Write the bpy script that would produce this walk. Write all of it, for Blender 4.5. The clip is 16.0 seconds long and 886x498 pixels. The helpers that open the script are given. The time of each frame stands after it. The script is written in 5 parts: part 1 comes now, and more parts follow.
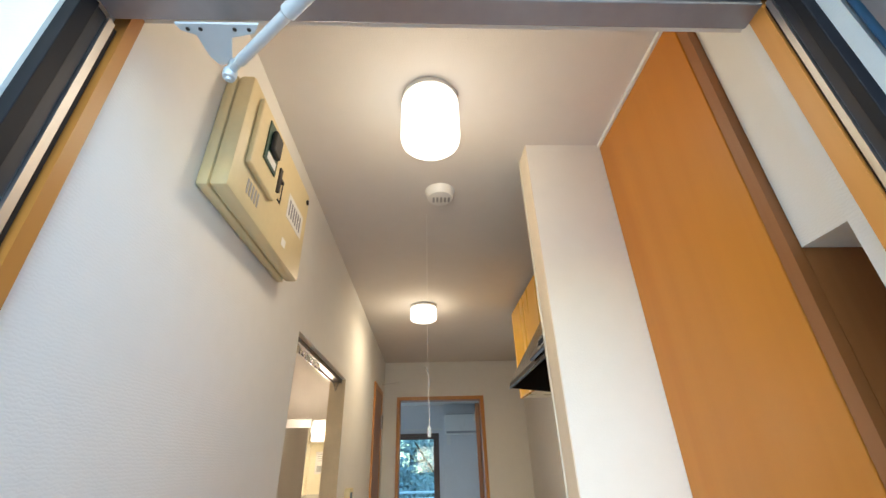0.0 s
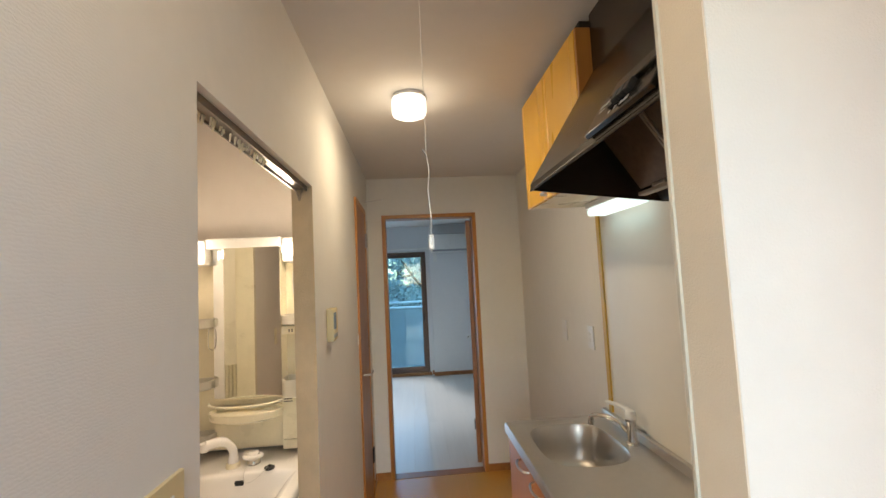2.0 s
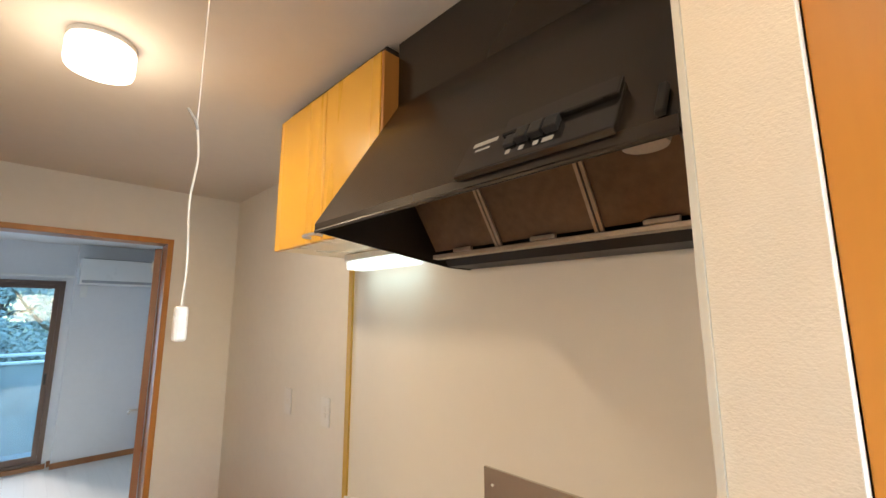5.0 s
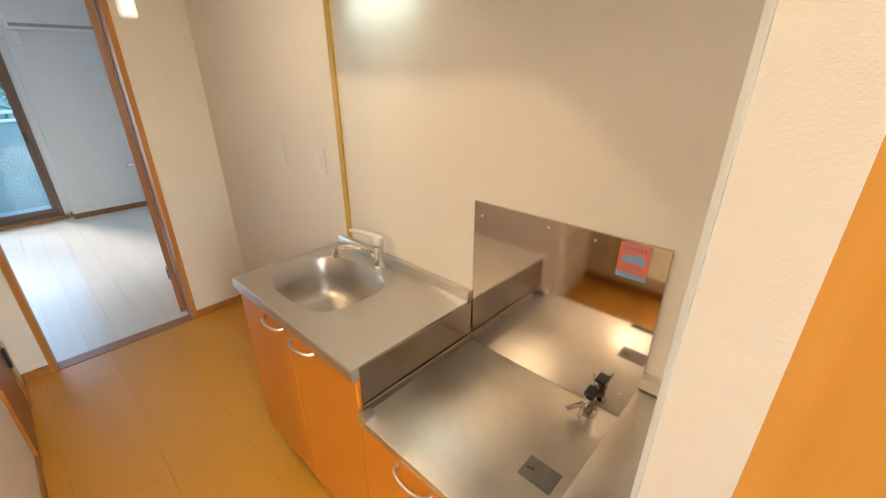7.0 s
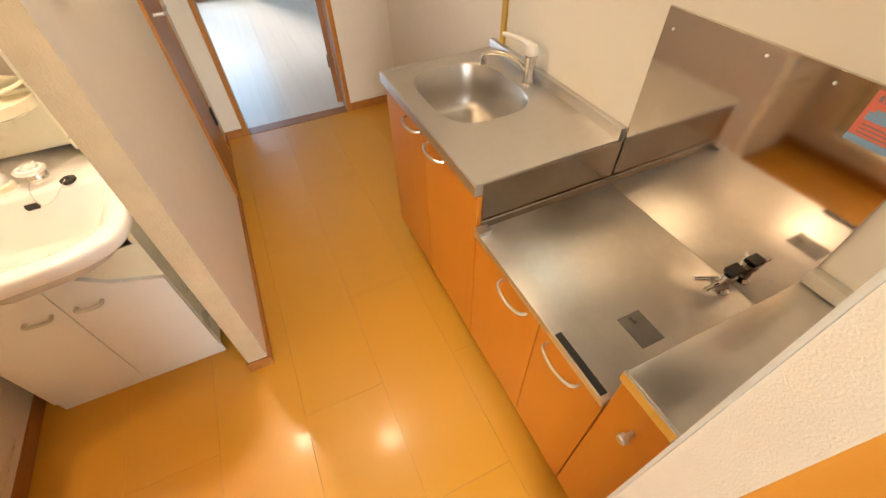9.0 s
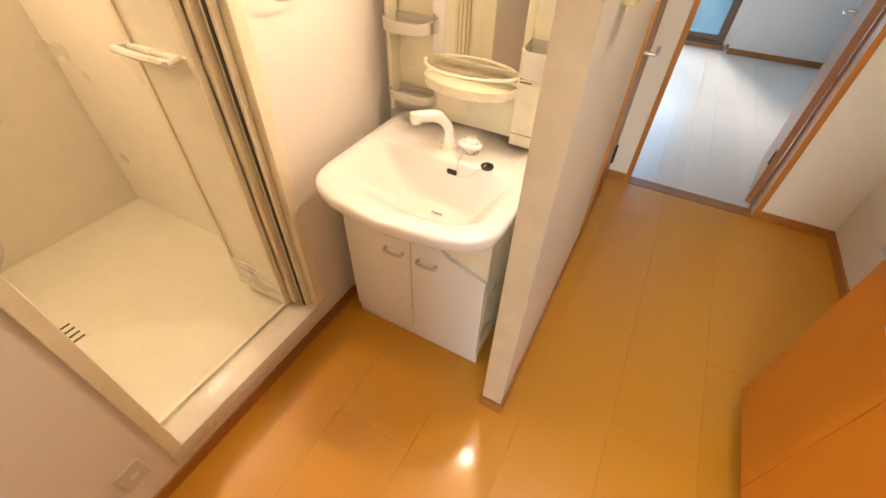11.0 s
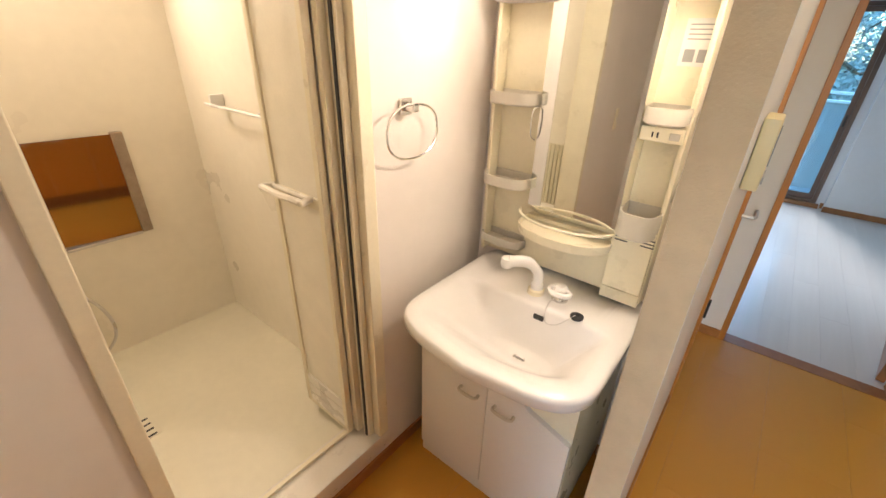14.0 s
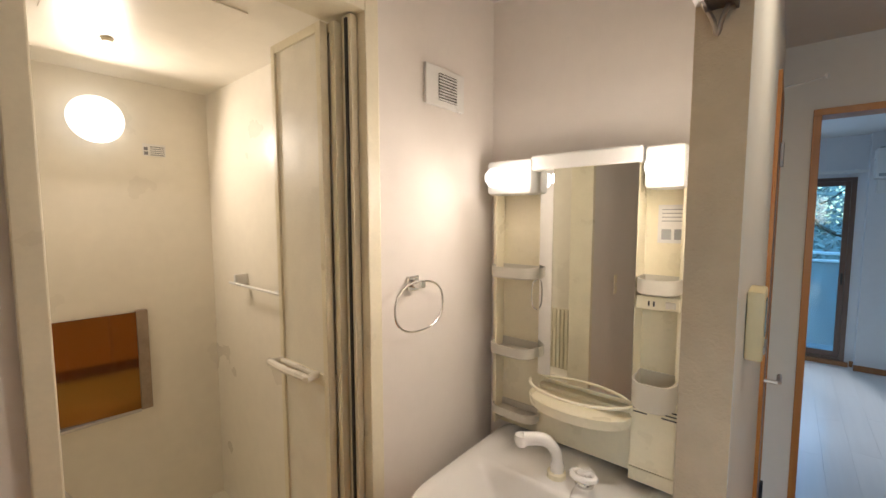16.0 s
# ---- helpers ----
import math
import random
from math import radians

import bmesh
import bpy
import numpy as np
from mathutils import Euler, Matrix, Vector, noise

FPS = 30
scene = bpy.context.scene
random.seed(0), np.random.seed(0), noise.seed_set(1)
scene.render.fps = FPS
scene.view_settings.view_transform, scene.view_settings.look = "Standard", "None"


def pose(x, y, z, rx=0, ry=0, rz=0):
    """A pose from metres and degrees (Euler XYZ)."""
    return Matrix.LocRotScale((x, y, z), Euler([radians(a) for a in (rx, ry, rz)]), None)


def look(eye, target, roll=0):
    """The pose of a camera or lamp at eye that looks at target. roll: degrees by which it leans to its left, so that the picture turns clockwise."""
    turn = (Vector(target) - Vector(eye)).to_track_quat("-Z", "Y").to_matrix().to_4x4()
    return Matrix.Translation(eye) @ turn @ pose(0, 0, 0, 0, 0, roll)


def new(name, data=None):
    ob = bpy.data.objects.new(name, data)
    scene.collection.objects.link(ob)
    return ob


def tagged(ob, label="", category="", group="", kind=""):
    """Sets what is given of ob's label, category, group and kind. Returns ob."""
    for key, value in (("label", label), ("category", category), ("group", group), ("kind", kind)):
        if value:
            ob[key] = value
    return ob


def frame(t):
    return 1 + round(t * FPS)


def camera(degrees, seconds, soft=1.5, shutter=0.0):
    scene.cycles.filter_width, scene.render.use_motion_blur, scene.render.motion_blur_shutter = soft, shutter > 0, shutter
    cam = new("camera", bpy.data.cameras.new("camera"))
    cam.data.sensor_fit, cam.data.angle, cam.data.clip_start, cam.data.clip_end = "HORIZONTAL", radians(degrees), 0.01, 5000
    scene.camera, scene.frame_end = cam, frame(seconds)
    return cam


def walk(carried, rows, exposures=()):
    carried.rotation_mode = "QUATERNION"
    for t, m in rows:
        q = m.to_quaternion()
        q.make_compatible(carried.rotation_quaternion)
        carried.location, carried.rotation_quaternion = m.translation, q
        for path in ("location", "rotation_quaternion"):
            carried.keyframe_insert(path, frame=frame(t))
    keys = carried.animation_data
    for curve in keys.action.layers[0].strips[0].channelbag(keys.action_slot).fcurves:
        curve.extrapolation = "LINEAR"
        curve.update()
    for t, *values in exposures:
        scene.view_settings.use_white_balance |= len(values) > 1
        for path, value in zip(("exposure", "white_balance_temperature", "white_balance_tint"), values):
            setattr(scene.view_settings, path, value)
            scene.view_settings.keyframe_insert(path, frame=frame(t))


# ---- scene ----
cam = camera(94.7, 16.0, soft=1.5)
PATH = [
    (0, (0.029, 1.087, 1.542), (0.114, 2.855, 2.473), -1.7),
    (0.5, (0.038, 1.11, 1.534), (0.095, 2.995, 2.202), -1.4),
    (1, (0.042, 1.165, 1.524), (0.056, 3.131, 1.895), -1.1),
    (1.5, (0.036, 1.313, 1.502), (0.018, 3.304, 1.69), -1.9),
    (2, (-0.005, 1.605, 1.558), (0.151, 3.595, 1.693), -2.8),
    (2.5, (0.014, 1.804, 1.576), (0.519, 3.731, 1.759), -1.5),
    (3, (0.025, 1.925, 1.605), (0.926, 3.684, 1.911), 0.2),
    (3.5, (-0.018, 1.983, 1.628), (1.248, 3.484, 2.009), 0.7),
    (3.7, (-0.033, 1.976, 1.64), (1.314, 3.401, 2.035), 0.5),
    (5.8, (-0.056, 2.023, 1.624), (1.397, 3.395, 1.716), 0.9),
    (6, (-0.038, 2.023, 1.616), (1.407, 3.403, 1.537), 0.2),
    (6.5, (-0.045, 2.031, 1.593), (1.371, 3.368, 1.139), 0.1),
    (7, (-0.049, 2.036, 1.581), (1.282, 3.289, 0.77), -0.2),
    (7.5, (-0.047, 2.036, 1.564), (1.151, 3.202, 0.466), -0.6),
    (8, (-0.036, 2.044, 1.561), (0.978, 3.15, 0.239), -1.4),
    (8.5, (-0.028, 2.046, 1.542), (0.801, 3.173, 0.113), -1.6),
    (9, (-0.022, 2.058, 1.533), (0.526, 3.296, 0.06), -1.7),
    (9.5, (-0.042, 2.098, 1.522), (0.126, 3.47, 0.077), -0.4),
    (10, (-0.116, 2.191, 1.51), (-0.29, 3.599, 0.1), 1.6),
    (10.2, (-0.14, 2.24, 1.501), (-0.451, 3.647, 0.114), 1.7),
    (12.3, (-0.333, 2.392, 1.522), (-1.193, 3.544, 0.132), 1.8),
    (12.5, (-0.335, 2.382, 1.523), (-1.219, 3.525, 0.14), 1.7),
    (13, (-0.327, 2.372, 1.534), (-1.282, 3.551, 0.231), 1.3),
    (13.5, (-0.326, 2.351, 1.543), (-1.351, 3.647, 0.416), 1.7),
    (14, (-0.321, 2.348, 1.556), (-1.427, 3.742, 0.642), 1.7),
    (14.5, (-0.316, 2.34, 1.561), (-1.485, 3.799, 0.849), 1.7),
    (15, (-0.313, 2.33, 1.569), (-1.546, 3.813, 1.041), 1.0),
    (15.5, (-0.305, 2.334, 1.578), (-1.576, 3.84, 1.237), 0.3),
    (16, (-0.298, 2.339, 1.589), (-1.585, 3.861, 1.428), -0.1),
]
EXPO = [(0, 2.32, 6350, 9), (1.0, 2.36, 6150, 7), (2.0, 2.28, 6550, 10), (2.5, 2.34, 6750, 10), (3.0, 2.55, 6300, 10), (3.5, 2.75, 6700, 12), (5.8, 2.88, 6900, 15), (7.0, 3.02, 7250, 14), (9.0, 3.10, 7700, 16), (10.2, 3.0, 7700, 18), (12.5, 2.98, 6850, 15), (13.5, 2.86, 6450, 14), (15, 2.25, 6000, 12), (16, 2.0, 5800, 11)]
walk(cam, [(t, look(eye, target, roll)) for t, eye, target, roll in PATH], EXPO)

# ---- world, sun and lamps ----
YF = 8.30        # far wall of the bedroom
world = bpy.data.worlds.new("world")
scene.world = world
world.use_nodes = True
wn = world.node_tree.nodes
sky = wn.new("ShaderNodeTexSky")
sky.sky_type, sky.sun_disc = "NISHITA", False
sky.sun_elevation, sky.sun_rotation = radians(35), radians(200)
sky.air_density, sky.dust_density, sky.ozone_density = 1.5, 0.6, 3.0
world.node_tree.links.new(sky.outputs[0], wn["Background"].inputs[0])
wn["Background"].inputs[1].default_value = 0.15
sun_data = bpy.data.lights.new("sun", "SUN")
sun_data.energy, sun_data.angle, sun_data.color = 0.5, radians(15), (1, 0.96, 0.9)
sun = new("sun", sun_data)
sun.rotation_euler = (radians(55), 0, radians(-160))

WARM = (1.0, 0.81, 0.55)
WASH = (1.0, 0.81, 0.61)


def point_lamp(name, at, watts, radius, colour):
    data = bpy.data.lights.new(name, "POINT")
    data.energy, data.shadow_soft_size, data.color = watts, radius, colour
    ob = new(name, data)
    ob.location = at
    return ob


def disc_lamp(name, at, aim, watts, size, colour):
    data = bpy.data.lights.new(name, "AREA")
    data.shape, data.size, data.energy, data.color = "DISK", size, watts, colour
    ob = new(name, data)
    ob.matrix_world = look(at, Vector(at) + Vector(aim))
    return ob


point_lamp("lamp_entry", (0.043, 1.845, 2.27), 0.56, 0.06, WARM)
disc_lamp("lamp_entry", (0.043, 1.845, 2.235), (0, 0, -1), 0.10, 0.12, WARM)
point_lamp("lamp_hall", (0.014, 3.41, 2.315), 0.52, 0.06, WARM)
disc_lamp("lamp_hall", (0.014, 3.41, 2.30), (0, 0, -1), 0.85, 0.13, WARM)
disc_lamp("lamp_shower", (-2.46, 2.73, 1.97), (1, 0, -0.40), 1.6, 0.18, WASH)
for lx, watts in ((-0.99, 0.22), (-0.565, 1.2)):
    point_lamp("lamp_vanity", (lx, 3.49, 1.72), 0.22, 0.03, WASH)
    disc_lamp("lamp_vanity", (lx, 3.47, 1.71), (0.1, -1, -0.45), watts, 0.08, WASH)
wl = disc_lamp("daylight_window", (-0.97, YF - 0.03, 1.05), (0, -1, -0.15), 4.0, 0.75, (0.50, 0.74, 1.0))
wl.data.shape, wl.data.size_y = "RECTANGLE", 1.75
kd = bpy.data.lights.new("lamp_sink", "AREA")
kd.shape, kd.size, kd.size_y, kd.energy, kd.color = "RECTANGLE", 0.07, 0.33, 0.022, (0.45, 0.90, 1.0)
kl = new("lamp_sink", kd)
kl.location = (0.83, 3.2, 1.785)
dd = bpy.data.lights.new("daylight_entrance", "AREA")
dd.shape, dd.size, dd.size_y, dd.energy, dd.color = "RECTANGLE", 0.78, 0.60, 0.64, (0.48, 0.72, 1.0)
dl0 = new("daylight_entrance", dd)
dl0.location = (0.05, 1.0, 1.72)
dl0.rotation_euler = (radians(90), 0, radians(22))


# ---- materials ----
def mat(name, colour, rough=0.5, metal=0.0, var=0.06, scale=6.0, bump=0.0, bump_scale=200.0, spec=0.5, coat=0.0, stretch=(1, 1, 1), rvar=0.1, glow=0.0):
    m = bpy.data.materials.new(name)
    m.use_nodes = True
    nt = m.node_tree
    n, l = nt.nodes, nt.links
    b = n["Principled BSDF"]
    b.inputs["Roughness"].default_value = rough
    b.inputs["Metallic"].default_value = metal
    b.inputs["Specular IOR Level"].default_value = spec
    b.inputs["Coat Weight"].default_value = coat
    geo = n.new("ShaderNodeNewGeometry")
    mp = n.new("ShaderNodeMapping")
    mp.inputs["Scale"].default_value = stretch
    l.new(geo.outputs["Position"], mp.inputs[0])
    a = n.new("ShaderNodeTexNoise")
    a.inputs["Scale"].default_value, a.inputs["Detail"].default_value = scale, 5
    l.new(mp.outputs[0], a.inputs["Vector"])
    c = n.new("ShaderNodeTexNoise")
    c.inputs["Scale"].default_value, c.inputs["Detail"].default_value = scale * 9, 3
    l.new(mp.outputs[0], c.inputs["Vector"])
    mix = n.new("ShaderNodeMath")
    mix.operation = "MULTIPLY_ADD"
    l.new(c.outputs[0], mix.inputs[0])
    mix.inputs[1].default_value = 0.5
    l.new(a.outputs[0], mix.inputs[2])
    ramp = n.new("ShaderNodeMapRange")
    ramp.inputs["From Min"].default_value, ramp.inputs["From Max"].default_value = 0.45, 1.05
    ramp.inputs["To Min"].default_value, ramp.inputs["To Max"].default_value = 1 - var, 1 + var
    l.new(mix.outputs[0], ramp.inputs[0])
    mul = n.new("ShaderNodeMix")
    mul.data_type, mul.blend_type = "RGBA", "MULTIPLY"
    mul.inputs[0].default_value = 1
    mul.inputs[6].default_value = (*colour, 1)
    l.new(ramp.outputs[0], mul.inputs[7])
    l.new(mul.outputs[2], b.inputs["Base Color"])
    rr = n.new("ShaderNodeMapRange")
    rr.inputs["From Min"].default_value, rr.inputs["From Max"].default_value = 0.3, 0.7
    rr.inputs["To Min"].default_value, rr.inputs["To Max"].default_value = max(rough - rvar, 0.02), min(rough + rvar, 1)
    l.new(a.outputs[0], rr.inputs[0])
    l.new(rr.outputs[0], b.inputs["Roughness"])
    if bump:
        t = n.new("ShaderNodeTexNoise")
        t.inputs["Scale"].default_value, t.inputs["Detail"].default_value = bump_scale, 2
        l.new(mp.outputs[0], t.inputs["Vector"])
        bp = n.new("ShaderNodeBump")
        bp.inputs["Strength"].default_value, bp.inputs["Distance"].default_value = bump, 0.002
        l.new(t.outputs[0], bp.inputs["Height"])
        l.new(bp.outputs[0], b.inputs["Normal"])
    if glow:
        b.inputs["Emission Color"].default_value = (*colour, 1)
        b.inputs["Emission Strength"].default_value = glow
    return m


def wallpaper(name, colour, rib=0.27, pitch=800.0, var=0.03, grain=220, mixin=0.5):
    """Vinyl wallpaper: a woven relief of fine level ribs broken by noise."""
    m = mat(name, colour, 0.75, var=var, scale=2.5, spec=0.25)
    n, l = m.node_tree.nodes, m.node_tree.links
    geo = n.new("ShaderNodeNewGeometry")
    wave = n.new("ShaderNodeTexWave")
    wave.bands_direction = "Z"
    wave.inputs["Scale"].default_value = pitch / 6.283
    wave.inputs["Distortion"].default_value, wave.inputs["Detail"].default_value = 6.0, 2
    wave.inputs["Detail Scale"].default_value = 2.0
    l.new(geo.outputs["Position"], wave.inputs["Vector"])
    t = n.new("ShaderNodeTexNoise")
    t.inputs["Scale"].default_value, t.inputs["Detail"].default_value = grain, 3
    l.new(geo.outputs["Position"], t.inputs["Vector"])
    mu = n.new("ShaderNodeMath")
    mu.operation = "MULTIPLY_ADD"
    l.new(wave.outputs["Fac"], mu.inputs[0])
    mu.inputs[1].default_value = mixin
    l.new(t.outputs[0], mu.inputs[2])
    bp = n.new("ShaderNodeBump")
    bp.inputs["Strength"].default_value, bp.inputs["Distance"].default_value = rib, 0.0015
    l.new(mu.outputs[0], bp.inputs["Height"])
    l.new(bp.outputs[0], n["Principled BSDF"].inputs["Normal"])
    return m


def wood(name, c1, c2, rough=0.35, along="Y", coat=0.0, contrast=1.0, per_object=0.0, scale=1.0):
    """Printed wood: long grain along one axis, fine streaks and broad tone."""
    m = bpy.data.materials.new(name)
    m.use_nodes = True
    n, l = m.node_tree.nodes, m.node_tree.links
    b = n["Principled BSDF"]
    b.inputs["Coat Weight"].default_value = coat
    b.inputs["Coat Roughness"].default_value = 0.12
    geo = n.new("ShaderNodeNewGeometry")
    info = n.new("ShaderNodeObjectInfo")
    off = n.new("ShaderNodeVectorMath")
    off.operation = "MULTIPLY_ADD"
    comb = n.new("ShaderNodeCombineXYZ")
    for k in range(3):
        l.new(info.outputs["Random"], comb.inputs[k])
    l.new(comb.outputs[0], off.inputs[0])
    off.inputs[1].default_value = (0.25, 0.9, 0.25)
    l.new(geo.outputs["Position"], off.inputs[2])
    mp = n.new("ShaderNodeMapping")
    st = {"X": (1.5, 28, 28), "Y": (28, 1.5, 28), "Z": (28, 28, 1.5)}[along]
    mp.inputs["Scale"].default_value = [v * scale for v in st]
    l.new(off.outputs[0], mp.inputs[0])
    a = n.new("ShaderNodeTexNoise")
    a.inputs["Scale"].default_value, a.inputs["Detail"].default_value, a.inputs["Distortion"].default_value = 1.0, 6, 0.6
    l.new(mp.outputs[0], a.inputs["Vector"])
    c = n.new("ShaderNodeTexNoise")
    c.inputs["Scale"].default_value, c.inputs["Detail"].default_value = 0.22, 2
    l.new(mp.outputs[0], c.inputs["Vector"])
    ad = n.new("ShaderNodeMath")
    ad.operation = "ADD"
    l.new(a.outputs[0], ad.inputs[0])
    l.new(c.outputs[0], ad.inputs[1])
    r = n.new("ShaderNodeMapRange")
    h = 0.32 / contrast
    r.inputs["From Min"].default_value, r.inputs["From Max"].default_value = 1 - h, 1 + h
    l.new(ad.outputs[0], r.inputs[0])
    mx = n.new("ShaderNodeMix")
    mx.data_type = "RGBA"
    mx.inputs[6].default_value, mx.inputs[7].default_value = (*c1, 1), (*c2, 1)
    l.new(r.outputs[0], mx.inputs[0])
    hs = n.new("ShaderNodeHueSaturation")
    v = n.new("ShaderNodeMapRange")
    v.inputs["To Min"].default_value, v.inputs["To Max"].default_value = 1 - per_object, 1 + per_object
    l.new(info.outputs["Random"], v.inputs[0])
    l.new(v.outputs[0], hs.inputs["Value"])
    l.new(mx.outputs[2], hs.inputs["Color"])
    l.new(hs.outputs[0], b.inputs["Base Color"])
    rr = n.new("ShaderNodeMapRange")
    rr.inputs["To Min"].default_value, rr.inputs["To Max"].default_value = max(rough - 0.05, 0.03), rough + 0.08
    l.new(c.outputs[0], rr.inputs[0])
    l.new(rr.outputs[0], b.inputs["Roughness"])
    bp = n.new("ShaderNodeBump")
    bp.inputs["Strength"].default_value, bp.inputs["Distance"].default_value = 0.08, 0.001
    l.new(a.outputs[0], bp.inputs["Height"])
    l.new(bp.outputs[0], b.inputs["Normal"])
    return m


M_WALL = wallpaper("hall_wallpaper", (0.80, 0.78, 0.74), rib=0.17, pitch=430.0, mixin=0.5)
M_STUB = wallpaper("coarse_wallpaper", (0.80, 0.77, 0.72), rib=0.4, pitch=900.0, grain=380, mixin=0.0)
# Coarse paper; its tan stands in for yellow washroom light on the wall end.
M_END = wallpaper("warm_lit_wallpaper", (0.60, 0.47, 0.31), rib=1.0, pitch=900.0, grain=190, mixin=0.0, var=0.14)
# Browner than the paper on the partition's broad faces.
M_STUBEND = wallpaper("tan_woven_wallpaper", (0.76, 0.655, 0.52), rib=0.45, pitch=900.0, grain=330, mixin=0.08, var=0.05)
M_WASH = wallpaper("washroom_wallpaper", (0.80, 0.75, 0.70), rib=0.12)
M_CEIL = mat("ceiling_paper", (0.74, 0.70, 0.66), 0.85, var=0.03, scale=2, bump=0.3, bump_scale=350)
M_PANEL = mat("kitchen_wall_panel", (0.82, 0.78, 0.70), 0.36, var=0.015, scale=3, rvar=0.02)
M_FLOOR = wood("floor_wood", (0.60, 0.274, 0.028), (0.66, 0.318, 0.037), 0.31, "Y", coat=0.30, per_object=0.004, contrast=0.18)
M_SUB = mat("floor_joint", (0.54, 0.24, 0.026), 0.7)
M_TRIM = wood("trim_wood", (0.40, 0.155, 0.028), (0.54, 0.23, 0.05), 0.35, "Z")
M_TRIMY = wood("trim_wood_level", (0.34, 0.13, 0.03), (0.48, 0.21, 0.06), 0.35, "Y")
M_DOORW = wood("door_wood", (0.28, 0.11, 0.035), (0.38, 0.16, 0.055), 0.35, "Z")
M_CAB = wood("cabinet_front", (0.56, 0.185, 0.02), (0.64, 0.24, 0.032), 0.30, "Z", contrast=0.3)
M_CUP = wood("wall_cabinet_front", (0.76, 0.42, 0.05), (0.80, 0.46, 0.07), 0.26, "Z", contrast=0.3)
M_CLOS = wood("closet_front", (0.48, 0.165, 0.013), (0.58, 0.235, 0.028), 0.36, "Z", contrast=1.1, scale=0.35)
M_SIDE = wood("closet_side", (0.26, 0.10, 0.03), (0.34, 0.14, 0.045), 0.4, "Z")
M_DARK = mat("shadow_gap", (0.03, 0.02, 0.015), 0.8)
M_STEEL = mat("stainless", (0.68, 0.66, 0.64), 0.33, 1.0, var=0.05, scale=4, rvar=0.04)
M_SHELF = mat("worn_stainless", (0.74, 0.73, 0.71), 0.36, 1.0, var=0.08, scale=5, rvar=0.09)
M_BOWL = mat("satin_bowl", (0.56, 0.53, 0.49), 0.36, 1.0, var=0.05, scale=5, rvar=0.03)
# Brown tint puts the dark reflection of the surroundings into the steel's colour.
M_STEEL3 = mat("dark_reflection_steel", (0.40, 0.34, 0.28), 0.14, 1.0, var=0.10, scale=5, rvar=0.03)
M_STEEL2 = mat("stainless_mirror", (0.60, 0.55, 0.49), 0.065, 1.0, var=0.04, scale=2, rvar=0.015)
M_EDGE = mat("brushed_edge", (0.66, 0.64, 0.62), 0.35, 1.0)
M_CHROME = mat("chrome", (0.75, 0.74, 0.72), 0.08, 1.0, rvar=0.03)
M_HOOD = mat("hood_black", (0.028, 0.020, 0.014), 0.25, var=0.08, scale=2, rvar=0.02, spec=0.5)
M_GLOSSB = mat("glossy_black", (0.018, 0.016, 0.015), 0.12, spec=0.6)
M_HOODIN = mat("hood_inside", (0.008, 0.007, 0.007), 0.5)
M_FILTER = mat("greasy_filter", (0.14, 0.09, 0.055), 0.42, 0.5, var=0.35, scale=6)
M_FILTERBAR = mat("filter_frame", (0.38, 0.31, 0.24), 0.4, 0.6, var=0.2, scale=20)
M_WHITE = mat("white_plastic", (0.80, 0.79, 0.76), 0.35, var=0.02)
M_IVORY = mat("aged_ivory_plastic", (0.87, 0.80, 0.60), 0.33, var=0.04, scale=8)
M_IVORYD = mat("ivory_trays", (0.62, 0.58, 0.49), 0.38, var=0.04, scale=8)
M_BOXY = mat("yellowed_box", (0.70, 0.58, 0.33), 0.42, var=0.05, scale=8)
M_CABW = mat("cabinet_white", (0.82, 0.80, 0.76), 0.6, var=0.015)
M_CERAM = mat("basin_white", (0.86, 0.84, 0.81), 0.22, var=0.015, coat=0.3, rvar=0.02)
M_BATH = mat("bath_panel", (0.86, 0.81, 0.70), 0.34, var=0.05, scale=2)
M_BATHF = mat("bath_floor", (0.78, 0.74, 0.60), 0.40, var=0.05, scale=3, bump=0.3, bump_scale=120)
M_FRAMEB = mat("bath_frame", (0.80, 0.74, 0.57), 0.36, var=0.06, scale=10)
M_SILL = mat("bath_sill", (0.78, 0.74, 0.66), 0.3, var=0.04, scale=10)
M_FROST = mat("frosted_panel", (0.82, 0.78, 0.67), 0.42, var=0.05, scale=14, bump=0.2, bump_scale=150)
M_BLACK = mat("black_rubber", (0.02, 0.02, 0.02), 0.5)
M_ALU = mat("entrance_frame", (0.34, 0.32, 0.33), 0.38, 0.7, var=0.1, scale=6)
M_ALUD = mat("dark_frame", (0.03, 0.03, 0.035), 0.35, 0.4)
M_BLACKF = mat("black_frame", (0.008, 0.009, 0.012), 0.45, spec=0.2)
M_BLUE = mat("blue_door", (0.05, 0.14, 0.26), 0.4, 0.2)
M_CLOSER = mat("closer_grey", (0.60, 0.66, 0.70), 0.4, 0.3)
M_BRONZE = mat("bronze_sash", (0.13, 0.09, 0.075), 0.4, 0.5)
M_GREY = mat("grey_vinyl", (0.36, 0.36, 0.36), 0.4)
M_BED = wallpaper("bedroom_wallpaper", (0.76, 0.76, 0.77), rib=0.15)
M_BEDF = wood("bedroom_floor", (0.70, 0.67, 0.63), (0.78, 0.75, 0.71), 0.30, "Y", coat=0.2, per_object=0.02, contrast=0.6)
M_CONC = mat("balcony_concrete", (0.36, 0.37, 0.37), 0.8, var=0.15, scale=4, bump=0.4, bump_scale=90)
M_RED = mat("red_label", (0.78, 0.20, 0.15), 0.5)
M_LBLUE = mat("blue_label", (0.22, 0.42, 0.66), 0.5)
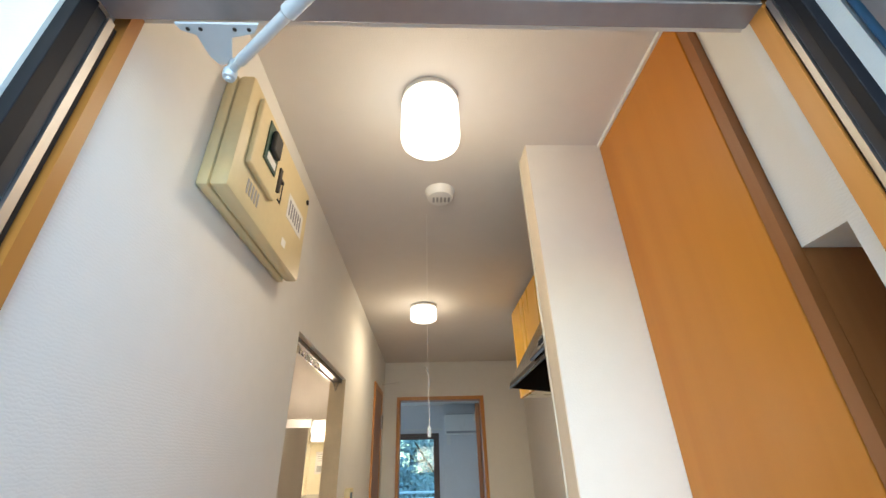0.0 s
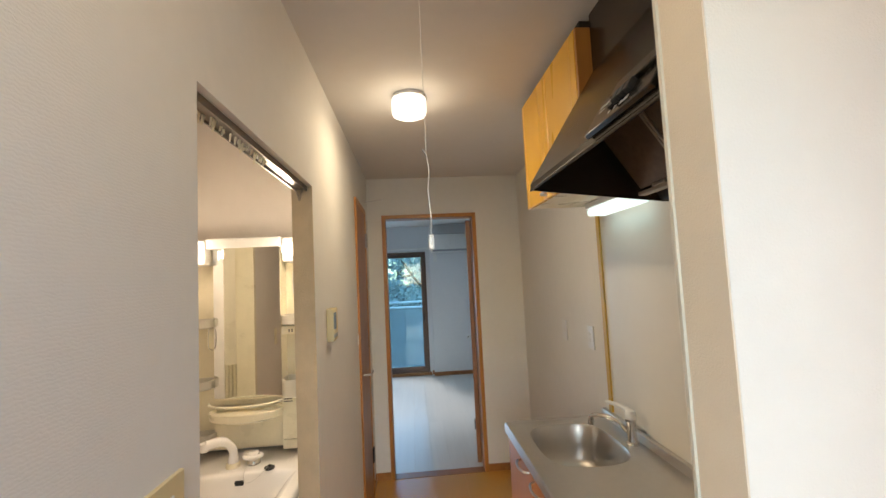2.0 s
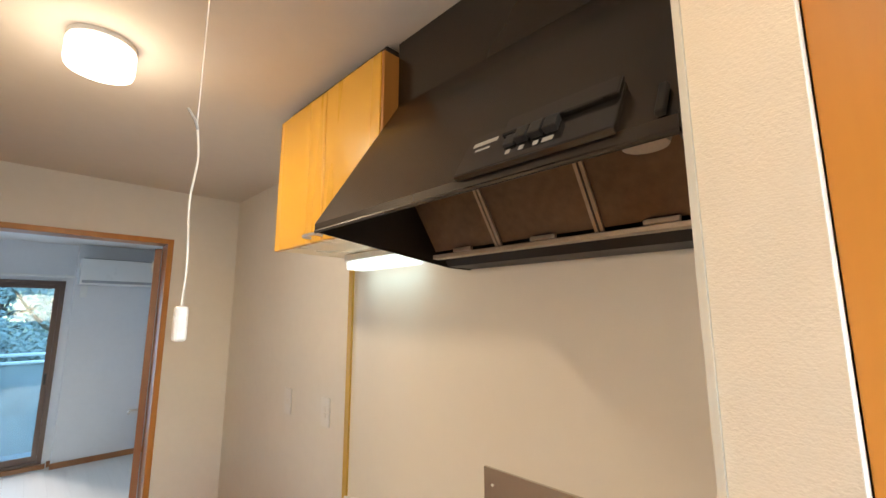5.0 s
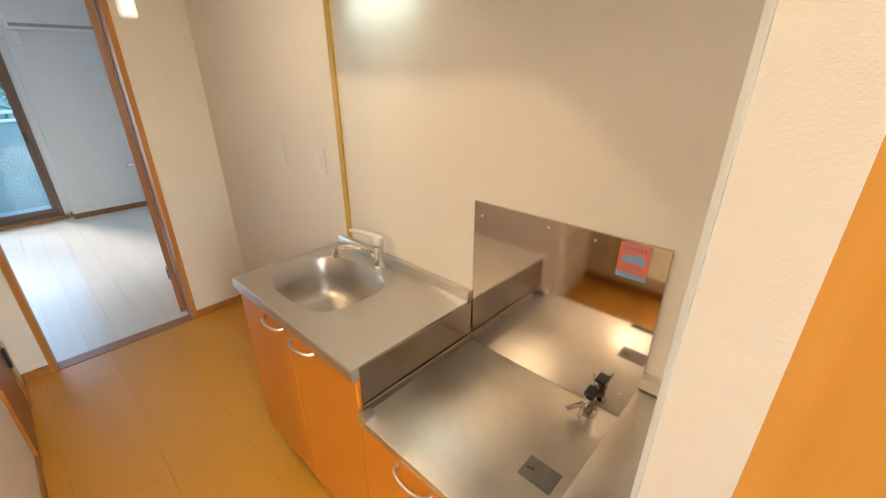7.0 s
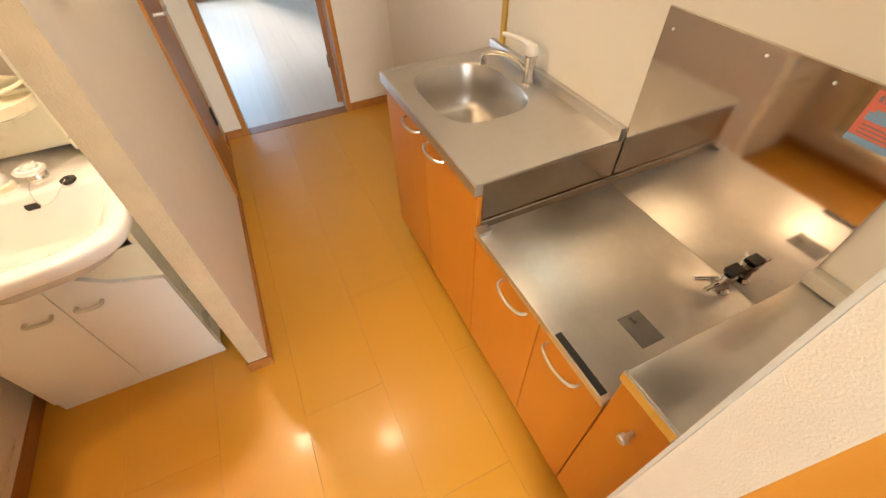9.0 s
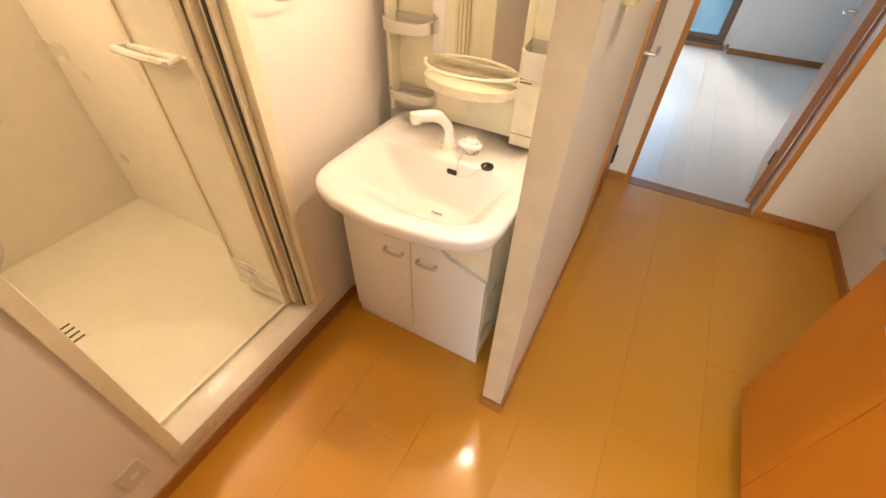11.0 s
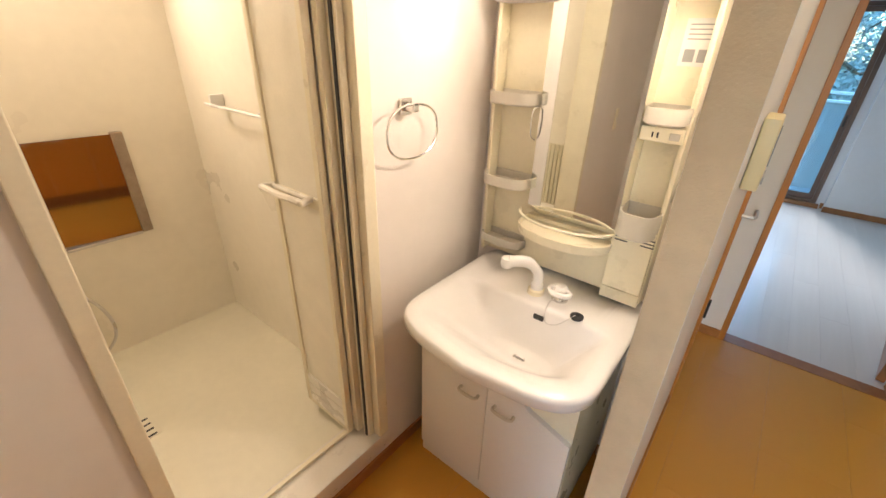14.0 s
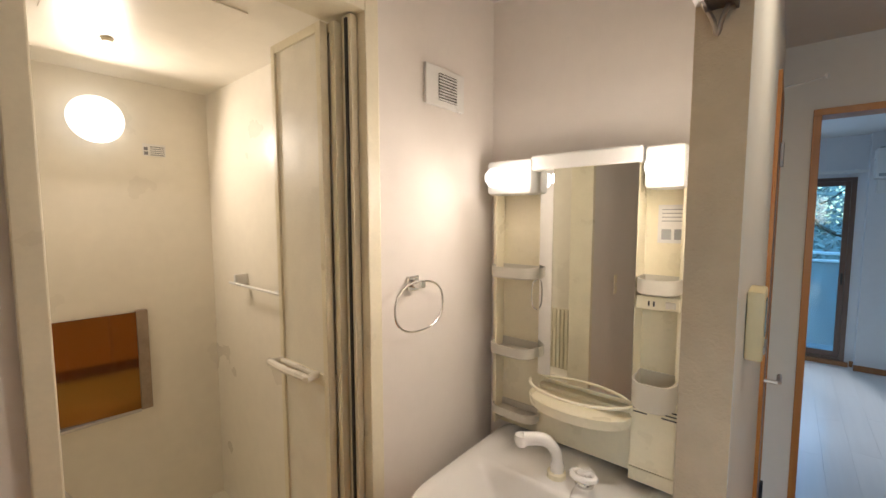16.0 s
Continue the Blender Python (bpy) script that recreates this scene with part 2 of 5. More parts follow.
M_PAPER = mat("paper", (0.80, 0.78, 0.74), 0.6)
M_INK = mat("grey_print", (0.25, 0.25, 0.27), 0.6)
M_BARK = mat("bark", (0.10, 0.075, 0.055), 0.9, var=0.3, scale=10, bump=0.6, bump_scale=30)
M_LEAF = mat("leaf", (0.20, 0.25, 0.23), 0.7, var=0.3, scale=3)
M_SOIL = mat("grass_ground", (0.10, 0.12, 0.06), 0.9, var=0.4, scale=2)
M_TRACK = mat("worn_track", (0.20, 0.17, 0.14), 0.45, 0.4, var=0.3, scale=30)
M_GLOW = mat("lit_shade", (1.0, 0.94, 0.83), 0.4, var=0.0, glow=0.42)
M_GLOWC = mat("lit_tube", (0.85, 1.0, 0.97), 0.4, var=0.0, glow=0.20)
M_REFLECT = mat("reflection_patch", (0.20, 0.20, 0.20), 0.35, 0.6, var=0.3, scale=30)
M_GREEN = mat("dark_green", (0.03, 0.07, 0.045), 0.4)
M_LCD = mat("lcd", (0.22, 0.27, 0.30), 0.2)


def mirror_mat(name="mirror_glass", tint=(0.80, 0.82, 0.80), rough=0.02):
    m = bpy.data.materials.new(name)
    m.use_nodes = True
    b = m.node_tree.nodes["Principled BSDF"]
    b.inputs["Metallic"].default_value, b.inputs["Roughness"].default_value = 1.0, rough
    b.inputs["Base Color"].default_value = (*tint, 1)
    return m


def glass_mat(name, colour):
    """Thin pane: mostly clear, glossy by the angle."""
    m = bpy.data.materials.new(name)
    m.use_nodes = True
    n, l = m.node_tree.nodes, m.node_tree.links
    n.remove(n["Principled BSDF"])
    tr, gl, mx, fr = n.new("ShaderNodeBsdfTransparent"), n.new("ShaderNodeBsdfGlossy"), n.new("ShaderNodeMixShader"), n.new("ShaderNodeFresnel")
    tr.inputs[0].default_value = (*colour, 1)
    gl.inputs["Roughness"].default_value = 0.02
    l.new(fr.outputs[0], mx.inputs[0])
    l.new(tr.outputs[0], mx.inputs[1])
    l.new(gl.outputs[0], mx.inputs[2])
    l.new(mx.outputs[0], n["Material Output"].inputs[0])
    return m


M_MIRROR = mirror_mat()
M_MIRROR2 = mirror_mat("aged_mirror", (0.44, 0.38, 0.33), 0.05)
M_PANE = glass_mat("window_pane", (0.62, 0.84, 0.93))


# ---- mesh helpers ----
def world_origin(ob):
    v = Vector((0, 0, 0))
    while ob is not None:
        v += ob.location
        ob = ob.parent
    return v


def thing(name, at, label="", category="", group="", kind="", turn=0.0):
    ob = new(name)
    ob.empty_display_size = 0.05
    ob.location = at
    ob.rotation_euler = (0, 0, radians(turn))
    return tagged(ob, label, category, group, kind)


def part(name, bm, material, parent=None, label="", local=False, smooth=False, kind=""):
    """One mesh object under a thing or part; bm is in world metres, or in the parent's own frame where local."""
    if parent is not None and not local:
        bmesh.ops.translate(bm, verts=bm.verts, vec=-world_origin(parent))
    me = bpy.data.meshes.new(name)
    bm.normal_update()
    bm.to_mesh(me)
    bm.free()
    me.materials.append(material)
    if smooth:
        me.shade_smooth()
        me.set_sharp_from_angle(angle=radians(35))
    ob = new(name, me)
    ob.parent = parent
    if label:
        ob["label"] = label
    if kind:
        ob["kind"] = kind
    return ob


def boxes(*spans, bevel=0.0):
    """Boxes, each (x0, x1, y0, y1, z0, z1), in one bmesh."""
    bm = bmesh.new()
    for x0, x1, y0, y1, z0, z1 in spans:
        m = Matrix.Translation(((x0 + x1) / 2, (y0 + y1) / 2, (z0 + z1) / 2)) @ Matrix.Diagonal((x1 - x0, y1 - y0, z1 - z0, 1))
        bmesh.ops.create_cube(bm, size=1, matrix=m)
    if bevel:
        bmesh.ops.bevel(bm, geom=list(bm.edges), offset=bevel, segments=2, affect="EDGES", profile=0.5)
    return bm


def loft(rings, cap0=False, cap1=False, closed=True):
    bm = bmesh.new()
    vs = [[bm.verts.new(p) for p in r] for r in rings]
    n = len(rings[0])
    for a, b in zip(vs, vs[1:]):
        for i in range(n if closed else n - 1):
            j = (i + 1) % n
            bm.faces.new((a[i], a[j], b[j], b[i]))
    if cap0:
        bm.faces.new(list(reversed(vs[0])))
    if cap1:
        bm.faces.new(vs[-1])
    bmesh.ops.recalc_face_normals(bm, faces=bm.faces)
    return bm


def tube(points, r, n=10, bm=None, closed=False):
    """A round bar along a line of points; r a number or one per point."""
    pts = [Vector(p) for p in points]
    rs = r if isinstance(r, (list, tuple)) else [r] * len(pts)
    out = bm or bmesh.new()
    prev = None
    rows = []
    for i, p in enumerate(pts):
        a = pts[(i - 1) % len(pts)] if (i or closed) else p
        b = pts[(i + 1) % len(pts)] if (i < len(pts) - 1 or closed) else p
        d = (b - a).normalized()
        if prev is None:
            side = d.orthogonal().normalized()
        else:
            side = (prev - d * prev.dot(d)).normalized()
        prev = side
        up = d.cross(side)
        rows.append([out.verts.new(p + (side * math.cos(k * math.tau / n) + up * math.sin(k * math.tau / n)) * rs[i]) for k in range(n)])
    pairs = list(zip(rows, rows[1:])) + ([(rows[-1], rows[0])] if closed else [])
    for a, b in pairs:
        for k in range(n):
            out.faces.new((a[k], a[(k + 1) % n], b[(k + 1) % n], b[k]))
    if not closed:
        out.faces.new(list(reversed(rows[0])))
        out.faces.new(rows[-1])
    return out


def lathe(at, profile, n=32, axis="Z"):
    """A turned body about an axis through at; profile of (radius, height)."""
    rings = []
    for r, h in profile:
        ring = []
        for k in range(n):
            c, s = r * math.cos(k * math.tau / n), r * math.sin(k * math.tau / n)
            p = {"Z": (c, s, h), "X": (h, c, s), "Y": (s, h, c)}[axis]
            ring.append(Vector(at) + Vector(p))
        rings.append(ring)
    return loft(rings, cap0=True, cap1=True)


def rounded(cx, cy, hx, hy, p, z, n=48):
    """A superellipse ring."""
    out = []
    for k in range(n):
        a = k * math.tau / n
        c, s = math.cos(a), math.sin(a)
        out.append((cx + hx * math.copysign(abs(c) ** (2 / p), c), cy + hy * math.copysign(abs(s) ** (2 / p), s), z))
    return out


def bezier(points, steps=8):
    """A smooth line through the points."""
    P = [Vector(p) for p in points]
    out = []
    for i in range(len(P) - 1):
        a, b, c, d = P[max(i - 1, 0)], P[i], P[i + 1], P[min(i + 2, len(P) - 1)]
        for k in range(steps):
            t = k / steps
            out.append(0.5 * ((2 * b) + (c - a) * t + (2 * a - 5 * b + 4 * c - d) * t * t + (3 * b - a - 3 * c + d) * t ** 3))
    return out + [P[-1]]


def wall(name, spans, material, label=""):
    ob = part(name, boxes(*spans), material, kind="structure")
    if label:
        ob["label"] = label
    return ob


# ---- the plan ----
H = 2.38
XL, XR = -0.35, 0.90
XI = -0.423      # washroom side of the hall wall
YE = 1.44        # inside of the entrance wall
YB = 4.93        # hall side of the bedroom wall
XW = -1.18       # shower side wall of the washroom
YW = 3.68        # back wall of the washroom
WO0, WO1, WOH = 2.295, 3.085, 1.905   # the washroom's opening
DX0, DX1, DH = -0.205, 0.505, 2.045   # the bedroom's doorway, clear of its casing

wall("wall_hall_west", [(XI, XL, YE, WO0, 0, H), (XI, XL, WO0, WO1, WOH, H), (XI, XL, WO1, 4.213, 0, H),
                        (XI, XL, 4.213, 4.66, 2.05, H), (XI, XL, 4.66, YB, 0, H)], M_WALL, "off-white ribbed wallpaper wall of the hall")
wall("wall_bedroom", [(-1.7, DX0 - 0.03, YB, YB + 0.11, 0, H), (DX1 + 0.03, 2.2, YB, YB + 0.11, 0, H), (DX0 - 0.03, DX1 + 0.03, YB, YB + 0.11, DH + 0.03, H)], M_WALL, "off-white wallpaper wall with a doorway")
wall("wall_hall_east", [(XR, 1.0, YE, YB, 0, H)], M_WALL, "off-white wallpaper wall behind the kitchen")
wall("wall_opening_end", [(XI + 0.0005, XL - 0.0005, WO1 - 0.003, WO1, 0.062, WOH - 0.001)], M_END, "coarse wallpaper on the end of the wall, tinted tan for the washroom's light")
wall("wall_kitchen_stub", [(0.33, XR, 2.014, 2.088, 0, H)], M_STUB, "thin partition with coarse woven wallpaper")
wall("wall_stub_end", [(0.3275, 0.3298, 2.0145, 2.088, 0.056, H - 0.001)], M_STUBEND, "tan woven wallpaper on the end of the partition")
wall("wall_washroom_back", [(-1.28, XI, YW, YW + 0.1, 0, H)], M_WASH, "pinkish white wallpaper wall")
wall("wall_washroom_shower", [(-1.28, XW, 0.9, 2.39, 0, H), (-1.28, XW, 3.10, YW, 0, H), (-1.28, XW, 2.39, 3.10, 2.165, H), (-1.28, XW, 2.39, 3.10, 0, 0.10)], M_WASH, "pinkish white wallpaper wall round the shower doorway")
wall("wall_washroom_front", [(-1.28, XI, 0.9, 1.0, 0, H)], M_WASH)
wall("wall_washroom_entry", [(XI - 0.02, XI, 1.0, WO0, 0, H)], M_WASH)
wall("wall_entrance", [(-1.5, -0.362, 1.3635, YE - 0.002, 0, 2.8), (0.475, 1.5, 1.335, YE, 0, 2.8), (-0.362, 0.475, 1.3635, YE, 2.07, 2.8)], M_WALL, "white entrance wall")
wall("wall_porch", [(-1.5, -1.4, -1.2, 1.27, 0, 2.8)], M_WALL, "pale rendered porch wall")
wall("ceiling_porch", [(-1.5, 1.6, 0.2, 1.27, 2.8, 2.9)], M_CEIL)
wall("porch_floor", [(-0.60, 2.6, -1.2, 1.44, -0.15, -0.05)], M_CONC, "grey concrete porch floor")
wall("ceiling", [(-1.30, 1.0, YE - 0.5, YB, H, H + 0.08)], M_CEIL, "pale papered ceiling")
wall("wall_toilet", [(-1.3, -1.2, 3.78, 5.0, 0, H), (-1.2, XI, 4.9, 5.0, 0, H)], M_WASH)
wall("floor_base", [(-1.3, 1.0, 1.44, 4.93, -0.15, -0.013)], M_SUB)

# shower room
SX, SY0, SY1, SZ, SH = -2.55, 2.17, 3.17, 0.12, 2.19
wall("shower_wall", [(SX - 0.04, SX, SY0 - 0.04, SY1 + 0.04, 0, SH), (SX, -1.30, SY1, SY1 + 0.04, 0, SH), (SX, -1.30, SY0 - 0.04, SY0, 0, SH),
                     (-1.30, -1.284, SY0 - 0.04, 2.40, 0, SH), (-1.30, -1.284, 3.09, SY1 + 0.04, 0, SH), (-1.30, -1.284, 2.40, 3.09, 2.13, SH)], M_BATH, "cream moulded shower wall panels")
wall("shower_ceiling", [(SX - 0.04, -1.284, SY0 - 0.04, SY1 + 0.04, SH, SH + 0.04)], M_BATH)
wall("shower_floor", [(SX, -1.284, SY0, SY1, 0.02, SZ)], M_BATHF, "cream moulded shower floor")

# bedroom
wall("bedroom_wall", [(-1.8, -1.7, YB, YF, 0, 2.4), (1.25, 1.35, YB + 0.11, YF, 0, 2.4), (-1.8, -1.35, YF, YF + 0.12, 0, 2.4), (0.22, 1.35, YF, YF + 0.12, 0, 2.4),
                      (-1.35, 0.22, YF, YF + 0.12, 1.98, 2.4), (0.29, 1.25, YF - 0.13, YF, 0, 2.4)], M_BED, "plain white bedroom wall")
wall("bedroom_ceiling", [(-1.8, 1.35, YB + 0.11, YF + 0.12, 2.4, 2.48)], M_CEIL)
wall("bedroom_floor_base", [(-1.8, 1.35, YB, YF + 0.12, -0.15, -0.013)], M_SUB)
wall("balcony_floor", [(-2.5, 2.2, YF + 0.12, YF + 1.25, -0.25, -0.10)], M_CONC, "grey concrete balcony floor")
wall("balcony_wall", [(-2.5, 2.2, YF + 1.25, YF + 1.33, -0.25, 0.98)], M_CONC, "pale balcony parapet")
wall("ground", [(-300, 300, -300, 300, -3.4, -3.2)], M_SOIL, "dim grassy ground")

# ---- kitchen ----
KF = 0.41


def base_unit(name, y0, y1, top, door_z1, splits, label):
    t = thing(name, (0.65, (y0 + y1) / 2, 0), label, "kitchen cabinet", "kitchen base cabinets")
    part("body", boxes((KF + 0.022, 0.885, y0, y0 + 0.016, 0.12, top - 0.042), (KF + 0.022, 0.885, y1 - 0.016, y1, 0.12, top - 0.042), (KF + 0.022, 0.885, y0 + 0.016, y1 - 0.016, 0.12, 0.136), (0.875, 0.885, y0 + 0.016, y1 - 0.016, 0.136, top - 0.05)), M_CAB, t)
    part("kick_board", boxes((KF + 0.06, KF + 0.075, y0, y1, 0, 0.119)), M_SIDE, t)
    for a, b, hy0, hy1, hz in splits:
        d = part("door", boxes((KF, KF + 0.02, a + 0.0015, b - 0.0015, 0.122, door_z1), bevel=0.0015), M_CAB, t)
        if hz:
            arc = bezier([(KF + 0.004, hy0, hz), (KF - 0.020, hy0 + 0.012 * (1 if hy1 > hy0 else -1), hz), (KF - 0.030, (hy0 + hy1) / 2, hz), (KF - 0.020, hy1 - 0.012 * (1 if hy1 > hy0 else -1), hz), (KF + 0.004, hy1, hz)], 5)
            part("handle", tube(arc, 0.0048, 8), M_EDGE, d, "pale metal bow handle", smooth=True)
    return t


sink_unit = base_unit("sink_cabinet", 2.792, 3.535, 0.86, 0.812, [(3.165, 3.535, 3.20, 3.32, 0.79), (2.792, 3.165, 3.01, 3.13, 0.79)],
                      "orange wood-grain sink cabinet with two doors")
stove_unit = base_unit("stove_cabinet", 2.225, 2.79, 0.70, 0.672, [(2.458, 2.79, 2.51, 2.635, 0.635), (2.225, 2.458, 2.295, 2.42, 0.635)],
                       "orange wood-grain low cabinet under the steel stove shelf")
filler = thing("filler_cabinet", (0.65, 2.16, 0), "narrow orange filler cabinet with a small knob", "kitchen cabinet", "kitchen base cabinets")
part("body", boxes((KF + 0.0205, 0.885, 2.102, 2.223, 0.12, 0.80)), M_SIDE, filler)
part("kick_board", boxes((KF + 0.06, 0.875, 2.102, 2.223, 0, 0.119)), M_SIDE, filler)
fd = part("door", boxes((KF, KF + 0.02, 2.102, 2.223, 0.122, 0.80), bevel=0.0015), M_CAB, filler)
part("knob", lathe((KF, 2.155, 0.705), [(0.006, 0.0), (0.006, -0.015), (0.011, -0.018), (0.011, -0.03), (0.008, -0.033)], 16, "X"), M_EDGE, fd, "small steel knob", smooth=True)

# sink worktop with its bowl
top = thing("sink_worktop", (0.65, 3.17, 0.82), "brushed stainless steel worktop with a rounded sink bowl", "sink")
Y0, Y1, X0, X1, ZT = 2.79, 3.552, KF - 0.008, 0.872, 0.86
cx, cy = 0.630, 3.268
hole = rounded(cx, cy, 0.165, 0.211, 3.2, ZT)


def square_ring(ring, x0, x1, y0, y1, z):
    out = []
    for px_, py_, _ in ring:
        dx, dy = px_ - cx, py_ - cy
        fx = ((x1 - cx) if dx > 0 else (x0 - cx)) / dx if abs(dx) > 1e-9 else 1e9
        fy = ((y1 - cy) if dy > 0 else (y0 - cy)) / dy if abs(dy) > 1e-9 else 1e9
        f = min(fx, fy)
        out.append((cx + dx * f, cy + dy * f, z))
    for tx, ty in ((x0, y0), (x0, y1), (x1, y0), (x1, y1)):
        k = min(range(len(out)), key=lambda i: (out[i][0] - tx) ** 2 + (out[i][1] - ty) ** 2)
        out[k] = (tx, ty, z)
    return out


outer = square_ring(hole, X0, X1, Y0, Y1, ZT)
lip = square_ring(hole, X0 - 0.004, X1 + 0.002, Y0 - 0.002, Y1 + 0.002, ZT - 0.006)
low = square_ring(hole, X0 - 0.004, X1 + 0.002, Y0 - 0.002, Y1 + 0.002, ZT - 0.04)
part("worktop", loft([low, lip, outer, hole]), M_STEEL, top, "brushed stainless steel worktop")
bowl = [hole, rounded(cx, cy, 0.1635, 0.2095, 3.2, ZT - 0.002), rounded(cx, cy, 0.159, 0.205, 3.2, ZT - 0.010), rounded(cx, cy, 0.151, 0.196, 3.3, ZT - 0.09), rounded(cx, cy, 0.143, 0.188, 3.3, ZT - 0.140), rounded(cx, cy, 0.134, 0.178, 3.2, ZT - 0.158),
        rounded(cx, cy, 0.118, 0.160, 3.0, ZT - 0.169), rounded(cx, cy, 0.06, 0.08, 2.2, ZT - 0.175), rounded(cx, cy, 0.035, 0.035, 2, ZT - 0.177)]
part("bowl", loft(bowl), M_BOWL, top, "deep stainless sink bowl", smooth=True)
part("drain", lathe((cx, cy, ZT - 0.178), [(0.036, 0.003), (0.034, 0.006), (0.028, 0.004), (0.01, 0.002)], 24), M_CHROME, top, smooth=True)
part("upstand", boxes((0.872, 0.895, Y0, Y1, ZT - 0.03, ZT + 0.035), bevel=0.004), M_STEEL, top, "steel upstand along the wall", smooth=True)
part("side_panel", boxes((KF + 0.012, 0.884, Y0 - 0.0065, Y0 - 0.0025, 0.735, ZT - 0.004)), M_STEEL3, top)
part("end_upstand", boxes((KF + 0.03, 0.872, Y1 - 0.012, Y1, ZT - 0.001, ZT + 0.004)), M_STEEL, top)

shelf = thing("stove_shelf", (0.65, 2.5, 0.67), "shiny stainless steel shelf for a stove", "stove shelf")
part("shelf_plate", boxes((KF - 0.008, 0.893, 2.227, 2.786, 0.674, 0.70), bevel=0.002), M_SHELF, shelf, smooth=True)
part("side_rim", boxes((KF + 0.01, 0.893, 2.7805, 2.786, 0.70, 0.731), bevel=0.001), M_STEEL3, shelf)
part("rim_edge", boxes((KF + 0.01, 0.893, 2.778, 2.7803, 0.726, 0.731)), M_EDGE, shelf)
part("front_clip", boxes((KF - 0.01, KF + 0.03, 2.752, 2.786, 0.7, 0.712), bevel=0.002), M_EDGE, shelf)
part("front_clip", boxes((KF - 0.006, KF + 0.012, 2.24, 2.40, 0.7, 0.703), bevel=0.001), M_BLACK, shelf)
# Thin dark plate painted in for a reflection in the shelf.
part("dark_reflection", boxes((0.56, 0.625, 2.285, 2.37, 0.7002, 0.7012)), M_REFLECT, shelf, "dark reflection painted on the steel")
box = thing("steel_worktop", (0.65, 2.16, 0.80), "steel capped top of the narrow filler cabinet", "worktop")
part("cap", boxes((KF - 0.006, 0.885, 2.102, 2.226, 0.805, 0.84), bevel=0.003), M_STEEL, box, smooth=True)
part("cap_edge", boxes((KF - 0.012, KF - 0.004, 2.102, 2.228, 0.812, 0.843), bevel=0.002), M_CHROME, box)
part("back_rail", boxes((0.868, 0.897, 2.102, 2.226, 0.841, 0.875), bevel=0.003), M_IVORYD, box)
bs = thing("backsplash", (0.89, 2.5, 0.70), "stainless steel splash panel with a red and blue warning label", "backsplash")
part("panel", boxes((0.889, 0.897, 2.225, 2.785, 0.7003, 1.212), bevel=0.001), M_STEEL2, bs)
for py_, pz_ in ((2.755, 1.17), (2.755, 0.90), (2.40, 1.19), (2.27, 0.78), (2.53, 1.19)):
    part("screw", lathe((0.889, py_, pz_), [(0.0035, 0.0), (0.0035, -0.002), (0.002, -0.003)], 12, "X"), M_WHITE, bs)
part("label", boxes((0.8875, 0.8888, 2.268, 2.338, 1.118, 1.206)), M_RED, bs, "red paper warning label with a blue foot")
part("label_foot", boxes((0.8868, 0.8874, 2.268, 2.338, 1.118, 1.130)), M_LBLUE, bs)
part("label_picture", boxes((0.8868, 0.8874, 2.276, 2.330, 1.158, 1.172), (0.8868, 0.8874, 2.282, 2.302, 1.172, 1.180), (0.8868, 0.8874, 2.307, 2.322, 1.172, 1.178)), M_LBLUE, bs)
for i in range(6):
    part("label_bar", boxes((0.8868, 0.8874, 2.277 + i * 0.0095, 2.282 + i * 0.0095, 1.189, 1.199)), M_INK, bs)
for i in range(3):
    part("label_line", boxes((0.8868, 0.8874, 2.278, 2.328, 1.135 + i * 0.007, 1.137 + i * 0.007)), M_INK, bs)

# gas cock
gas = thing("gas_valve", (0.85, 2.32, 0.70), "chrome and black gas cock on the steel shelf", "gas valve")
part("body", lathe((0.85, 2.33, 0.70), [(0.022, 0.0), (0.022, 0.004), (0.012, 0.008), (0.012, 0.04), (0.016, 0.044), (0.016, 0.058), (0.008, 0.062)], 20), M_CHROME, gas, smooth=True)
part("nozzle", tube([(0.85, 2.33, 0.735), (0.82, 2.33, 0.735), (0.80, 2.33, 0.738), (0.775, 2.33, 0.738)], [0.009, 0.009, 0.006, 0.006], 12), M_CHROME, gas, smooth=True)
part("nozzle", tube([(0.845, 2.345, 0.725), (0.82, 2.36, 0.725), (0.795, 2.372, 0.725)], [0.009, 0.007, 0.006], 12), M_CHROME, gas, smooth=True)
part("lever", boxes((0.835, 0.875, 2.315, 2.345, 0.765, 0.778), (0.842, 0.862, 2.322, 2.338, 0.75, 0.766), bevel=0.003), M_BLACK, gas, "black turning lever")

# tap
TX, TY = 0.836, 3.212
tap = thing("kitchen_tap", (TX, TY, ZT), "chrome single-lever kitchen tap with a long white lever", "tap")
part("body", lathe((TX, TY, ZT), [(0.026, 0.0), (0.026, 0.006), (0.019, 0.012), (0.018, 0.085), (0.021, 0.090), (0.021, 0.098)], 24), M_CHROME, tap, smooth=True)
part("spout", tube(bezier([(TX - 0.012, TY + 0.008, ZT + 0.045), (TX - 0.03, TY + 0.045, ZT + 0.075), (TX - 0.065, TY + 0.095, ZT + 0.083), (TX - 0.095, TY + 0.138, ZT + 0.075), (TX - 0.102, TY + 0.146, ZT + 0.050)], 5), 0.0095, 12), M_CHROME, tap, smooth=True)
part("spout_tip", lathe((TX - 0.102, TY + 0.146, ZT + 0.034), [(0.012, 0), (0.013, 0.004), (0.013, 0.024), (0.010, 0.026)], 16), M_CHROME, tap, smooth=True)
